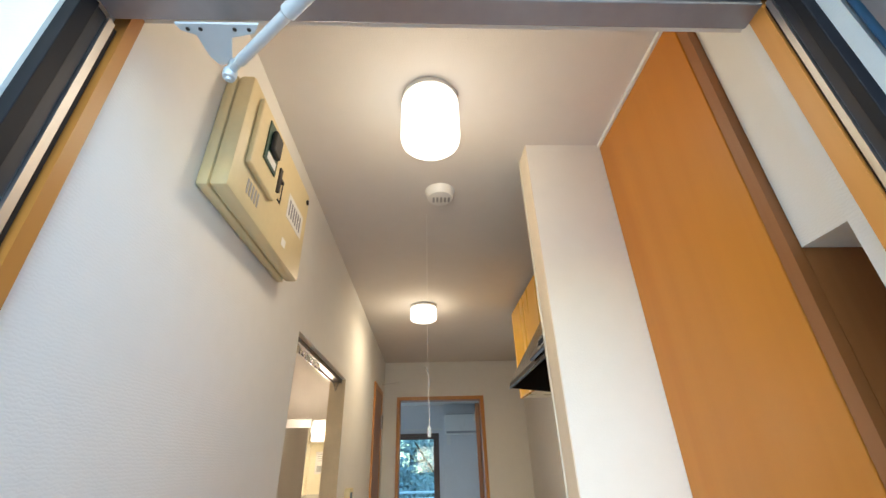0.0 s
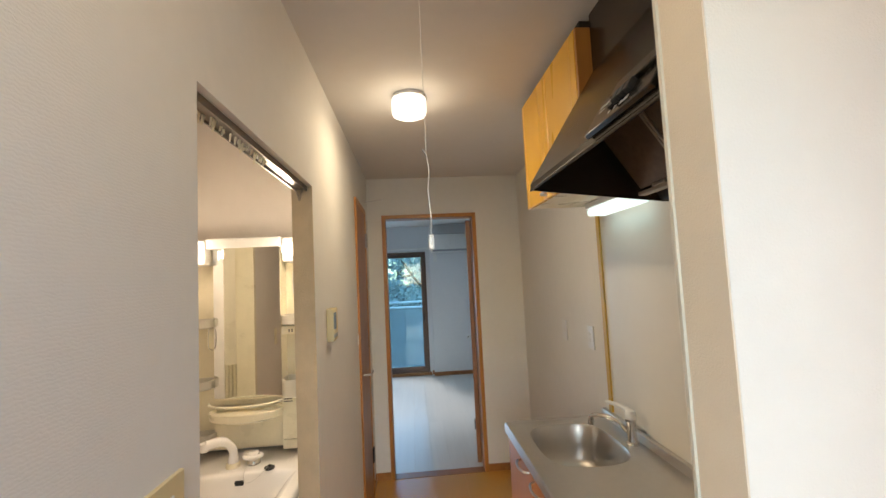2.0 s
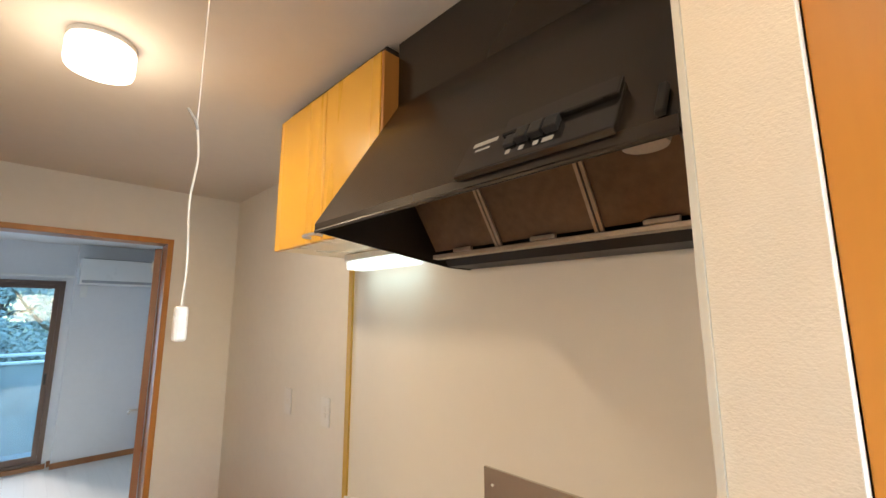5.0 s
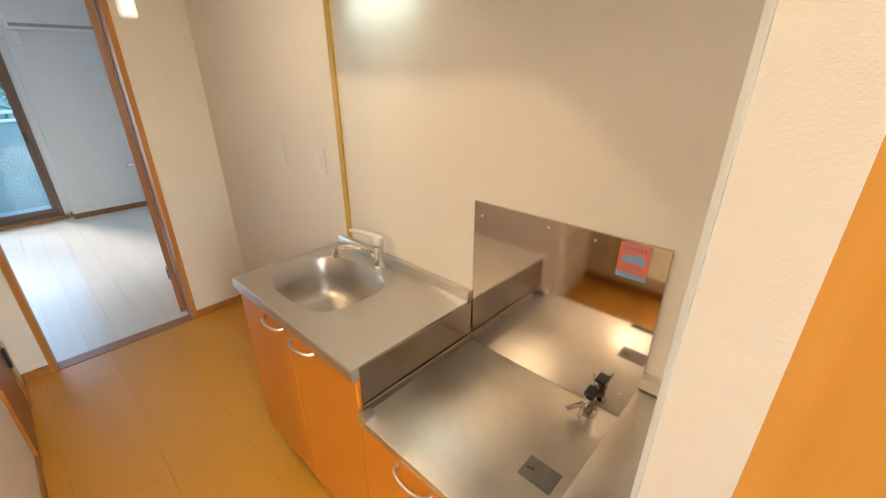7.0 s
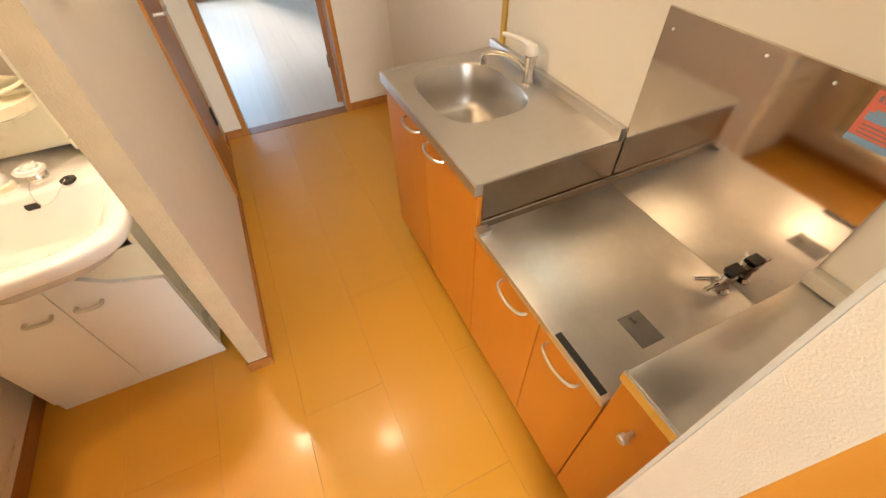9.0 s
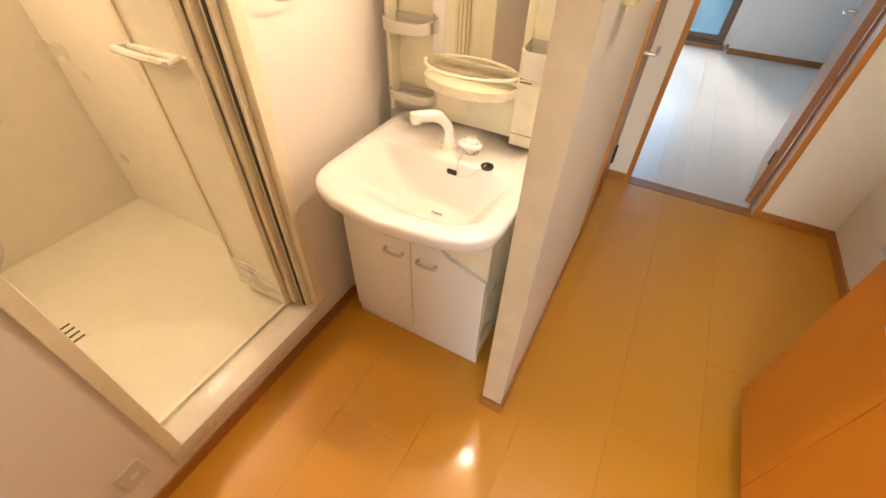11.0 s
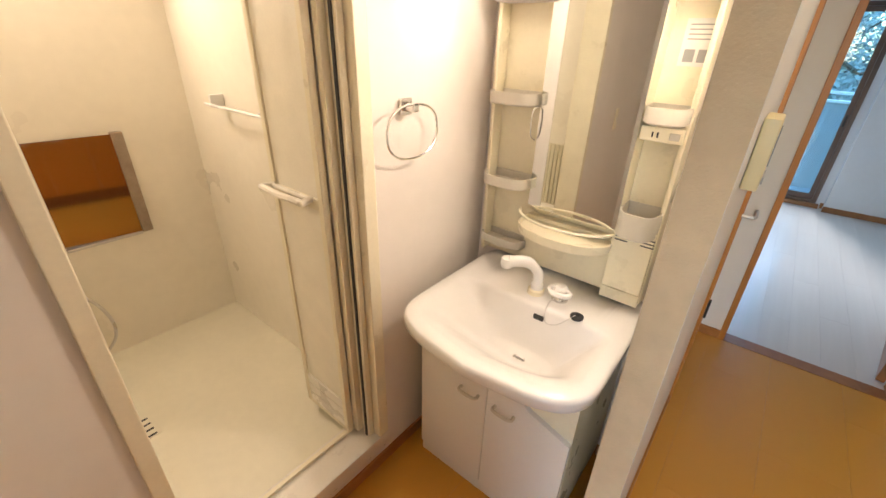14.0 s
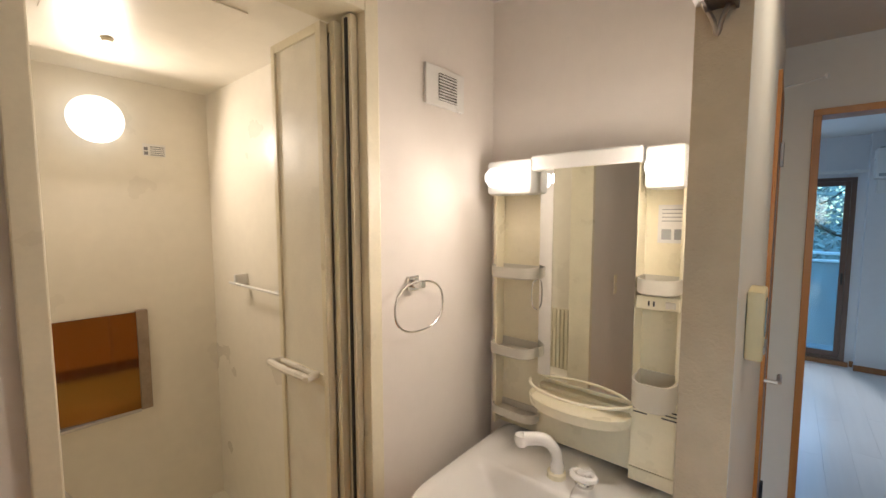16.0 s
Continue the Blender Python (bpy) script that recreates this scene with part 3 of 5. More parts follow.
part("lever", tube(bezier([(TX, TY, ZT + 0.122), (TX - 0.004, TY + 0.04, ZT + 0.128), (TX - 0.014, TY + 0.095, ZT + 0.128), (TX - 0.026, TY + 0.146, ZT + 0.124)], 4), [0.013] * 4 + [0.009] * 4 + [0.008] * 4 + [0.007], 12), M_WHITE, tap, "white plastic lever", smooth=True)
part("lever_cap", lathe((TX, TY, ZT + 0.098), [(0.020, 0), (0.022, 0.004), (0.021, 0.022), (0.017, 0.032), (0.008, 0.036)], 24), M_WHITE, tap, smooth=True)

# kitchen wall panel and its yellow strip
wall("kitchen_panel", [(0.897, 0.8995, 2.0885, 3.475, 0.05, H)], M_PANEL, "smooth cream kitchen wall panel")
wall("trim_yellow", [(0.888, 0.8998, 3.475, 3.503, 0.88, 1.82)], mat("yellow_strip", (0.58, 0.36, 0.05), 0.4), "mustard edge strip of the wall panel")
wall("trim_stub", [(0.324, 0.334, 2.0885, 2.0945, 0.0, H)], M_IVORYD)

# wall cabinet and its lamp
cab = thing("wall_cabinet", (0.70, 3.14, 1.85), "yellow-orange wall cabinet with two doors under the ceiling", "kitchen cabinet")
part("body", boxes((0.567, 0.893, 2.845, 3.46, 1.853, 2.335)), M_IVORY, cab)
# Near-black block stands in for the shade between cabinet and ceiling.
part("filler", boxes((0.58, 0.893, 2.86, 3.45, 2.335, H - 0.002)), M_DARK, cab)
for a, b, hy in ((3.130, 3.462, 3.19), (2.843, 3.127, 3.11)):
    d = part("door", boxes((0.548, 0.566, a, b, 1.85, 2.338), bevel=0.002), M_CUP, cab)
part("handle", tube(bezier([(0.55, 3.19, 1.865), (0.528, 3.20, 1.868), (0.52, 3.165, 1.868), (0.528, 3.13, 1.868), (0.55, 3.12, 1.865)], 5), 0.005, 8), M_EDGE, cab, "pale metal bow handle", smooth=True)
part("side_board", boxes((0.55, 0.893, 2.83, 2.842, 1.853, 2.338), bevel=0.002), M_TRIM, cab)
lamp = thing("sink_lamp", (0.83, 3.2, 1.80), "lit strip lamp under the wall cabinet", "lamp")
part("housing", boxes((0.785, 0.885, 3.02, 3.38, 1.828, 1.852), bevel=0.003), M_WHITE, lamp)
part("diffuser", boxes((0.79, 0.88, 3.025, 3.375, 1.795, 1.827), bevel=0.01), M_GLOWC, lamp, "bright white diffuser", smooth=True)

# range hood
hood = thing("range_hood", (0.65, 2.47, 1.76), "black range hood with greasy filters and push buttons", "range hood")
HY0, HY1 = 2.108, 2.83
prof = [(0.372, 1.810), (0.372, 1.828), (0.60, 2.19), (0.60, H - 0.002)]


def slab(points, y0, y1, thick):
    """A bent sheet in x and z, drawn along y."""
    bm = bmesh.new()
    rows = []
    for i, (x, z) in enumerate(points):
        a, b = points[max(i - 1, 0)], points[min(i + 1, len(points) - 1)]
        n = Vector((-(b[1] - a[1]), b[0] - a[0])).normalized() * thick
        rows.append([bm.verts.new(v) for v in ((x, y0, z), (x, y1, z), (x - n.x, y1, z - n.y), (x - n.x, y0, z - n.y))])
    for a, b in zip(rows, rows[1:]):
        for k in range(4):
            bm.faces.new((a[k], a[(k + 1) % 4], b[(k + 1) % 4], b[k]))
    bm.faces.new(rows[0])
    bm.faces.new(rows[-1])
    bmesh.ops.recalc_face_normals(bm, faces=bm.faces)
    return bm


def plate(outline, y0, y1):
    """A flat plate of an outline in x and z, from y0 to y1."""
    return loft([[(x, y0, z) for x, z in outline], [(x, y1, z) for x, z in outline]], True, True)


part("front_sheet", slab(prof, HY0, HY1, 0.004), M_HOOD, hood, "sloping black front sheet")
for a, b in ((HY0, HY0 + 0.003), (HY1 - 0.003, HY1)):
    part("side_sheet", plate([(0.374, 1.810), (0.376, 1.828), (0.604, 2.19), (0.604, H - 0.002), (0.893, H - 0.002), (0.893, 1.762), (0.80, 1.762)], a, b), M_HOOD, hood)
part("front_lip", tube([(0.374, HY0, 1.811), (0.374, HY1, 1.811)], 0.004, 8), M_HOOD, hood, smooth=True)
part("inner_back", boxes((0.885, 0.893, HY0 + 0.003, HY1 - 0.003, 1.765, 2.3)), M_HOODIN, hood)
part("oil_tray", plate([(0.79, 1.765), (0.885, 1.765), (0.885, 1.79), (0.77, 1.80)], HY0 + 0.004, HY1 - 0.004), M_HOODIN, hood)
part("inner_front", slab([(0.384, 1.816), (0.49, 1.99), (0.60, 2.15)], HY0 + 0.004, HY1 - 0.004, 0.004), M_HOODIN, hood)
fy = [2.112, 2.335, 2.575, 2.79]
for a, b in zip(fy, fy[1:]):
    f = part("filter", slab([(0.585, 1.975), (0.705, 1.798)], a + 0.006, b - 0.006, 0.006), M_FILTER, hood, "greasy brown filter sheet")
    part("filter_grip", boxes(((0.690, 0.700, (a + b) / 2 - 0.03, (a + b) / 2 + 0.03, 1.786, 1.796)), bevel=0.002), M_FILTERBAR, f)
for y in fy[1:-1]:
    part("filter_rail", slab([(0.582, 1.970), (0.704, 1.790)], y - 0.009, y - 0.002, 0.006), M_FILTERBAR, hood)
    part("filter_rail", slab([(0.582, 1.970), (0.704, 1.790)], y + 0.002, y + 0.009, 0.006), M_FILTERBAR, hood)
part("filter_foot", boxes((0.694, 0.722, 2.112, 2.79, 1.775, 1.786), bevel=0.002), M_FILTERBAR, hood)
# panel of buttons, on the slope
sx, sz = 0.228, 0.362
ln = math.hypot(sx, sz)
sx, sz = sx / ln, sz / ln


def on_slope(u0, u1, y0, y1, d0, d1, bevel=0.0):
    """A box on the hood's slope: u metres up the slope, d metres proud of it."""
    bm = boxes((u0, u1, y0, y1, d0, d1), bevel=bevel)
    for v in bm.verts:
        u, y, d = v.co
        v.co = (0.372 + u * sx - d * sz, y, 1.828 + u * sz + d * sx)
    return bm


part("button_panel", on_slope(-0.008, 0.078, 2.165, 2.398, 0.001, 0.013, 0.002), M_GLOSSB, hood, "glossy black switch panel")
part("panel_ridge", on_slope(0.044, 0.080, 2.165, 2.325, 0.0131, 0.021, 0.002), M_GLOSSB, hood, "glossy black ridge over the buttons")
for i in range(4):
    part("button", on_slope(0.020, 0.043, 2.236 + i * 0.021, 2.254 + i * 0.021, 0.013, 0.024 - (0.006 if i == 3 else 0), 0.0015), M_BLACK, hood, "black push button")
    part("button_mark", on_slope(0.006, 0.014, 2.240 + i * 0.021, 2.247 + i * 0.021, 0.013, 0.0136), M_GREY, hood)
part("button_mark", on_slope(0.006, 0.014, 2.2475, 2.255, 0.013, 0.0136), M_GREY, hood)
part("name_plate", on_slope(0.048, 0.057, 2.338, 2.382, 0.013, 0.0136), M_GREY, hood)
part("name_plate", on_slope(0.036, 0.040, 2.348, 2.374, 0.013, 0.0136), M_GREY, hood)
part("hood_lamp", lathe((0.405, 2.150, 1.826), [(0.024, -0.010), (0.026, -0.004), (0.026, 0.006), (0.018, 0.012)], 24), M_FILTERBAR, hood, "small dull lamp cover under the hood's lip", smooth=True)
part("latch", on_slope(0.0, 0.05, 2.118, 2.128, 0.001, 0.010, 0.002), M_BLACK, hood)

# switches on the east wall
def switch(name, at, axis, w, h, label, gangs=3, material=None):
    s = thing(name, at, label, "switch")
    x, y, z = at
    d = 1 if axis in ("+x", "+y") else -1
    def bx(a0, a1, z0, z1, d0, d1, bev=0.0):
        if axis[1] == "x":
            lo, hi = sorted((x + d * d0, x + d * d1))
            return boxes((lo, hi, y + a0, y + a1, z + z0, z + z1), bevel=bev)
        lo, hi = sorted((y + d * d0, y + d * d1))
        return boxes((x + a0, x + a1, lo, hi, z + z0, z + z1), bevel=bev)
    part("plate", bx(-w / 2, w / 2, -h / 2, h / 2, 0, 0.007, 0.002), material or M_WHITE, s)
    for i in range(gangs):
        zz = (i - (gangs - 1) / 2) * h * 0.22
        part("rocker", bx(-w * 0.16, w * 0.16, zz - h * 0.08, zz + h * 0.08, 0.007, 0.010, 0.001), M_PAPER, s)
    return s


switch("light_switch", (0.899, 4.025, 1.205), "-x", 0.07, 0.12, "white rocker switch on the kitchen side wall", 1)
switch("socket_outlet", (0.899, 3.665, 1.21), "-x", 0.07, 0.12, "white socket plate on the kitchen side wall", 2)
switch("entry_switch", (XL, 2.195, 1.244), "+x", 0.088, 0.118, "white triple switch on a yellowed plate beside the washroom opening", 3, M_BOXY)
switch("hall_switch", (XL, 4.14, 1.20), "+x", 0.02, 0.06, "small white switch beside the toilet door", 0)
switch("washroom_outlet", (XW, 2.297, 0.214), "+x", 0.068, 0.09, "cream socket plate low on the washroom wall", 1, M_IVORYD)

# ---- entry ----
box_ = thing("breaker_box", (XL, 1.75, 2.1), "yellowed plastic breaker box high on the entry wall", "breaker box")
part("case", boxes((XL + 0.001, XL + 0.022, 1.640, 2.052, 1.957, 2.217), bevel=0.006), M_BOXY, box_, smooth=True)
part("cover", boxes((XL + 0.0225, XL + 0.055, 1.640, 2.052, 1.957, 2.217), bevel=0.008), M_BOXY, box_, "yellowed cover", smooth=True)
part("breaker_door", boxes((XL + 0.0555, XL + 0.066, 1.672, 1.80, 2.03, 2.19), bevel=0.004), M_BOXY, box_)
part("breaker_frame", boxes((XL + 0.0665, XL + 0.069, 1.712, 1.775, 2.075, 2.17)), M_GREEN, box_)
part("breaker", boxes((XL + 0.0695, XL + 0.080, 1.725, 1.762, 2.105, 2.155), bevel=0.003), M_BLACK, box_)
part("label", boxes((XL + 0.0695, XL + 0.0705, 1.722, 1.765, 2.082, 2.10)), M_PAPER, box_)
part("test_lever", boxes((XL + 0.056, XL + 0.063, 1.812, 1.826, 2.07, 2.13), (XL + 0.056, XL + 0.062, 1.80, 1.845, 2.105, 2.112), bevel=0.001), M_BLACK, box_)
part("slot_marks", boxes((XL + 0.0556, XL + 0.057, 1.85, 1.853, 2.06, 2.11), (XL + 0.0556, XL + 0.057, 1.835, 1.85, 2.06, 2.064)), M_BLACK, box_)
part("label", boxes((XL + 0.0556, XL + 0.0562, 1.90, 2.015, 2.06, 2.125)), M_PAPER, box_)
part("label_print", boxes(*[(XL + 0.0563, XL + 0.0568, 1.91 + i * 0.016, 1.918 + i * 0.016, 2.07, 2.112) for i in range(6)]), M_INK, box_)
part("sticker", boxes((XL + 0.0556, XL + 0.0562, 1.90, 1.925, 1.985, 2.005)), M_PAPER, box_)
part("caution_print", boxes(*[(XL + 0.0556, XL + 0.0562, 1.70 + i * 0.012, 1.706 + i * 0.012, 1.985, 2.015) for i in range(5)]), M_GREY, box_)
part("lock", lathe((XL + 0.055, 2.03, 2.185), [(0.007, 0), (0.007, 0.003), (0.004, 0.004)], 14, "X"), M_DARK, box_)

closet = thing("shoe_closet", (0.75, 1.82, 0), "tall orange wood-grain shoe closet with a plain door", "closet")
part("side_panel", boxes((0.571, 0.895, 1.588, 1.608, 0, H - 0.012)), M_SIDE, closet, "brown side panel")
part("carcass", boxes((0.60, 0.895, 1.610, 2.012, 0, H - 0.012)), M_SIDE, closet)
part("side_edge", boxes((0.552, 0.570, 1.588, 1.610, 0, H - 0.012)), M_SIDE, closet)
part("door", boxes((0.552, 0.572, 1.613, 2.012, 0.03, H - 0.012), bevel=0.002), M_CLOS, closet, "orange wood-grain door")
part("top_trim", boxes((0.546, 0.60, 1.588, 2.012, H - 0.012, H - 0.001)), M_WHITE, closet)
wall("wall_entry_soffit", [(0.568, 0.895, 1.442, 1.586, 1.803, H - 0.002)], M_WALL, "boxed-in white wall above the niche")
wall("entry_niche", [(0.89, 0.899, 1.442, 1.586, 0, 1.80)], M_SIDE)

wall("trim_entrance_left", [(XL - 0.01, XL + 0.010, 1.421, 1.438, 0, 2.07)], M_TRIM, "orange wood trim of the entrance")
wall("trim_entrance_right", [(0.44, 0.46, 1.3755, 1.397, 0, 2.07)], M_TRIM)
df = thing("entrance_door_frame", (0.05, 1.38, 0), "grey metal entrance door frame", "door frame")
part("head", boxes((-0.345, 0.44, 1.372, 1.405, 2.024, 2.068), bevel=0.002), M_ALU, df)
part("head_stop", boxes((-0.362, 0.475, 1.340, 1.371, 2.030, 2.068), bevel=0.002), M_ALUD, df)
for x0, d, ys in ((-0.345, -1, (1.367, 1.386, 1.402, 1.412, 1.420)), (0.44, 1, (1.340, 1.352, 1.364, 1.371, 1.375))):
    lo, hi = sorted((x0, x0 + d * 0.016))
    part("jamb_face", boxes((lo, hi, ys[0], ys[1] - 0.0005, 0, 2.023), bevel=0.001), M_BLACKF, df)
    part("jamb", boxes((lo + (0.003 if d > 0 else 0), hi - (0.003 if d < 0 else 0), ys[1], ys[2] - 0.0005, 0, 2.023), bevel=0.001), M_ALUD, df)
    part("jamb_strip", boxes((lo, hi, ys[2], ys[3] - 0.0005, 0, 2.023)), M_EDGE, df, "pale aluminium strip")
    part("jamb_groove", boxes((lo + (0.004 if d > 0 else 0), hi - (0.004 if d < 0 else 0), ys[3], ys[4], 0, 2.023)), M_DARK, df)
leaf = thing("entrance_door", (0.465, 1.30, 0), "dark blue steel entrance door standing open", "door")
part("leaf", boxes((0.470, 0.508, 0.49, 1.330, 0.02, 2.02), bevel=0.003), M_BLUE, leaf)
part("leaf_edge", boxes((0.466, 0.4695, 1.27, 1.318, 0.02, 2.02)), M_ALU, leaf)
cl = thing("door_closer", (-0.2, 1.39, 1.98), "pale grey door closer bracket and arm", "door closer")
br = [(-0.250, 0), (-0.247, -0.010), (-0.232, -0.018), (-0.230, -0.055), (-0.222, -0.072), (-0.207, -0.066), (-0.194, -0.022), (-0.165, -0.014), (-0.158, 0.0)]
part("bracket", loft([[(x, 1.383 - y * 0.75, 1.985) for x, y in br], [(x, 1.383 - y * 0.75, 1.989) for x, y in br]], True, True), M_CLOSER, cl)
part("arm", tube([(-0.203, 1.430, 1.966), (-0.190, 1.419, 1.967), (-0.188, 1.417, 1.967), (-0.118, 1.362, 1.972), (-0.116, 1.360, 1.972), (-0.09, 1.34, 1.975)], [0.0045, 0.0045, 0.0065, 0.0065, 0.009, 0.009], 12), M_CLOSER, cl, smooth=True)
part("pivot", lathe((-0.205, 1.432, 1.955), [(0.003, -0.002), (0.0035, 0.001), (0.007, 0.002), (0.008, 0.006), (0.008, 0.014), (0.005, 0.016), (0.005, 0.031)], 20), M_CLOSER, cl, smooth=True)
for bx_ in (-0.238, -0.224, -0.186, -0.170):
    part("screw", lathe((bx_, 1.389, 1.9848), [(0.002, -0.001), (0.0025, 0.0)], 10), M_DARK, cl)
part("arm", tube([(-0.09, 1.34, 1.975), (0.25, 1.12, 1.975)], 0.009, 12), M_CLOSER, cl, smooth=True)

# ceiling lamps
def ceiling_lamp(at, r, h, label):
    t = thing("ceiling_lamp", at, label, "ceiling light", "hall ceiling lights")
    x, y, z = at
    part("base", lathe((x, y, z - 0.018), [(r * 0.9, 0), (r * 0.98, 0.004), (r * 0.98, 0.017)], 40), M_WHITE, t, smooth=True)
    s = part("shade", lathe((x, y, z - h), [(r * 0.80, 0.0), (r * 0.96, 0.006), (r, 0.02), (r, h - 0.022), (r * 0.96, h - 0.0185)], 48), M_GLOW, t, "glowing frosted glass shade", smooth=True)
    s.visible_shadow = False
    return t


ceiling_lamp((0.043, 1.845, H), 0.073, 0.150, "lit cylindrical ceiling lamp with a frosted shade")
ceiling_lamp((0.014, 3.41, H), 0.078, 0.092, "lit low round ceiling lamp with a pull cord")
sm = thing("smoke_alarm", (0.080, 2.25, H), "round white smoke alarm on the ceiling", "smoke alarm")
part("body", lathe((0.080, 2.25, H - 0.034), [(0.030, 0), (0.042, 0.004), (0.046, 0.014), (0.050, 0.03), (0.052, 0.033)], 32), M_WHITE, sm, smooth=True)
part("vents", boxes(*[(0.080 - 0.026 + i * 0.013, 0.080 - 0.019 + i * 0.013, 2.236, 2.262, H - 0.0365, H - 0.034) for i in range(5)]), M_GREY, sm)
cord = thing("pull_cord", (0.033, 2.398, H), "white pull cord with a small plastic weight", "pull cord")
part("cord", tube([(0.033, 2.398, H), (0.033, 2.40, 1.80)], 0.0006, 6), M_PAPER, cord)
part("cord", tube(bezier([(0.033, 2.40, 1.80), (0.037, 2.403, 1.77), (0.034, 2.405, 1.73), (0.037, 2.407, 1.68), (0.036, 2.407, 1.640)], 5), 0.0009, 6), M_PAPER, cord)
part("hook", tube([(0.025, 2.40, 1.812), (0.031, 2.40, 1.803), (0.034, 2.40, 1.795)], 0.0012, 6), M_GREY, cord)
part("weight", boxes((0.031, 0.041, 2.402, 2.412, 1.612, 1.641), bevel=0.0025), M_WHITE, cord, "white plastic weight")

# intercom, toilet door
ic = thing("intercom", (XL, 3.33, 1.42), "cream intercom handset unit on the hall wall", "intercom")
part("body", boxes((XL + 0.001, XL + 0.028, 3.255, 3.35, 1.324, 1.452), bevel=0.004), M_BOXY, ic, smooth=True)
part("screen", boxes((XL + 0.0282, XL + 0.030, 3.262, 3.308, 1.371, 1.436)), M_LCD, ic)
part("buttons", boxes((XL + 0.0282, XL + 0.031, 3.262, 3.33, 1.338, 1.351)), M_GREY, ic)

td = thing("toilet_door", (XL, 4.46, 0), "brown wood-grain toilet door with a steel lever", "door")
part("casing", boxes((XL - 0.05, XL + 0.012, 4.178, 4.213, 0, 2.085)), M_TRIM, td)
part("casing", boxes((XL - 0.05, XL + 0.012, 4.66, 4.695, 0, 2.085)), M_TRIM, td)
part("casing", boxes((XL - 0.05, XL + 0.012, 4.213, 4.66, 2.05, 2.085)), M_TRIM, td)
dl = part("door", boxes((XL - 0.03, XL + 0.008, 4.216, 4.655, 0.01, 2.047), bevel=0.002), M_DOORW, td)
part("hinge", boxes((XL + 0.009, XL + 0.022, 4.635, 4.675, 1.80, 1.90), bevel=0.002), M_ALU, dl)
part("hinge", boxes((XL + 0.009, XL + 0.022, 4.635, 4.675, 0.26, 0.36), bevel=0.002), M_ALUD, dl)
part("handle", tube([(XL + 0.008, 4.32, 0.95), (XL + 0.05, 4.32, 0.95), (XL + 0.055, 4.33, 0.95), (XL + 0.055, 4.42, 0.95)], 0.008, 10), M_EDGE, dl, "steel lever handle", smooth=True)
rail = thing("towel_peg", (XL, 4.80, 2.16), "thin metal stay above the toilet door", "peg")
part("rod", tube([(XL, 4.72, 2.15), (XL + 0.14, 4.72, 2.168)], 0.0035, 8), M_EDGE, rail)
part("tip", lathe((XL + 0.145, 4.72, 2.17), [(0.007, -0.01), (0.008, 0.0), (0.007, 0.01)], 12), M_WHITE, rail, smooth=True)

# bedroom doorway
bc = thing("bedroom_door_casing", (0.15, YB, 0), "orange-brown wooden door casing of the bedroom", "door frame")
for a, b in ((DX0 - 0.030, DX0), (DX1, DX1 + 0.030)):
    part("jamb", boxes((a, b, YB - 0.012, YB + 0.122, 0, DH), bevel=0.002), M_TRIM, bc)
part("head", boxes((DX0 - 0.030, DX1 + 0.030, YB - 0.012, YB + 0.122, DH, DH + 0.03), bevel=0.002), M_TRIM, bc)
part("threshold", boxes((DX0, DX1, YB - 0.01, YB + 0.08, -0.01, 0.004), bevel=0.001), M_DOORW, bc)
bd = thing("bedroom_door", (DX1 - 0.002, YB + 0.125, 0), "brown bedroom door standing open into the room", "door", turn=-10)
dl = part("leaf", boxes((-0.036, 0.0, 0.01, 0.70, 0.01, 2.03), bevel=0.002), M_DOORW, bd, local=True)
part("handle", tube([(-0.036, 0.64, 0.95), (-0.085, 0.64, 0.95), (-0.09, 0.63, 0.95), (-0.09, 0.54, 0.95)], 0.008, 10), M_EDGE, dl, "steel lever handle", local=True, smooth=True)
part("hinge", boxes((-0.045, -0.037, -0.005, 0.03, 1.88, 1.95)), M_WHITE, dl, local=True)
part("hinge", boxes((-0.045, -0.037, -0.005, 0.03, 0.28, 0.36)), M_ALUD, dl, local=True)

# window and balcony
wd = thing("balcony_window", (-0.5, YF, 0), "bronze aluminium sliding balcony window", "window")
part("frame", boxes((-1.35, -1.31, YF - 0.01, YF + 0.09, 0.03, 1.98), (0.18, 0.22, YF - 0.01, YF + 0.09, 0.03, 1.98), (-1.31, 0.18, YF - 0.01, YF + 0.09, 1.94, 1.98), (-1.31, 0.18, YF - 0.01, YF + 0.09, 0.03, 0.07)), M_BRONZE, wd)
part("wood_sill", boxes((-1.38, 0.25, YF - 0.05, YF - 0.012, 0.0, 0.045)), M_DOORW, wd)
for x0, x1, y in ((-1.31, -0.52, YF + 0.05), (-0.58, 0.18, YF + 0.02)):
    sash = part("sash", boxes((x0, x0 + 0.045, y, y + 0.025, 0.07, 1.94), (x1 - 0.045, x1, y, y + 0.025, 0.07, 1.94), (x0 + 0.045, x1 - 0.045, y, y + 0.025, 1.895, 1.94), (x0 + 0.045, x1 - 0.045, y, y + 0.025, 0.07, 0.13)), M_BRONZE, wd)
    pane = part("pane", boxes((x0 + 0.045, x1 - 0.045, y + 0.010, y + 0.014, 0.13, 1.895)), M_PANE, sash)
    pane.visible_shadow = False
part("sash_latch", boxes((0.145, 0.165, YF - 0.005, YF + 0.018, 0.86, 0.98), bevel=0.003), M_BLACK, wd)
cr = thing("curtain_rail", (-0.5, YF, 2.05), "white curtain rail above the window", "curtain rail")
part("rail", boxes((-1.5, 0.33, YF - 0.06, YF - 0.03, 2.02, 2.045), bevel=0.002), M_WHITE, cr)
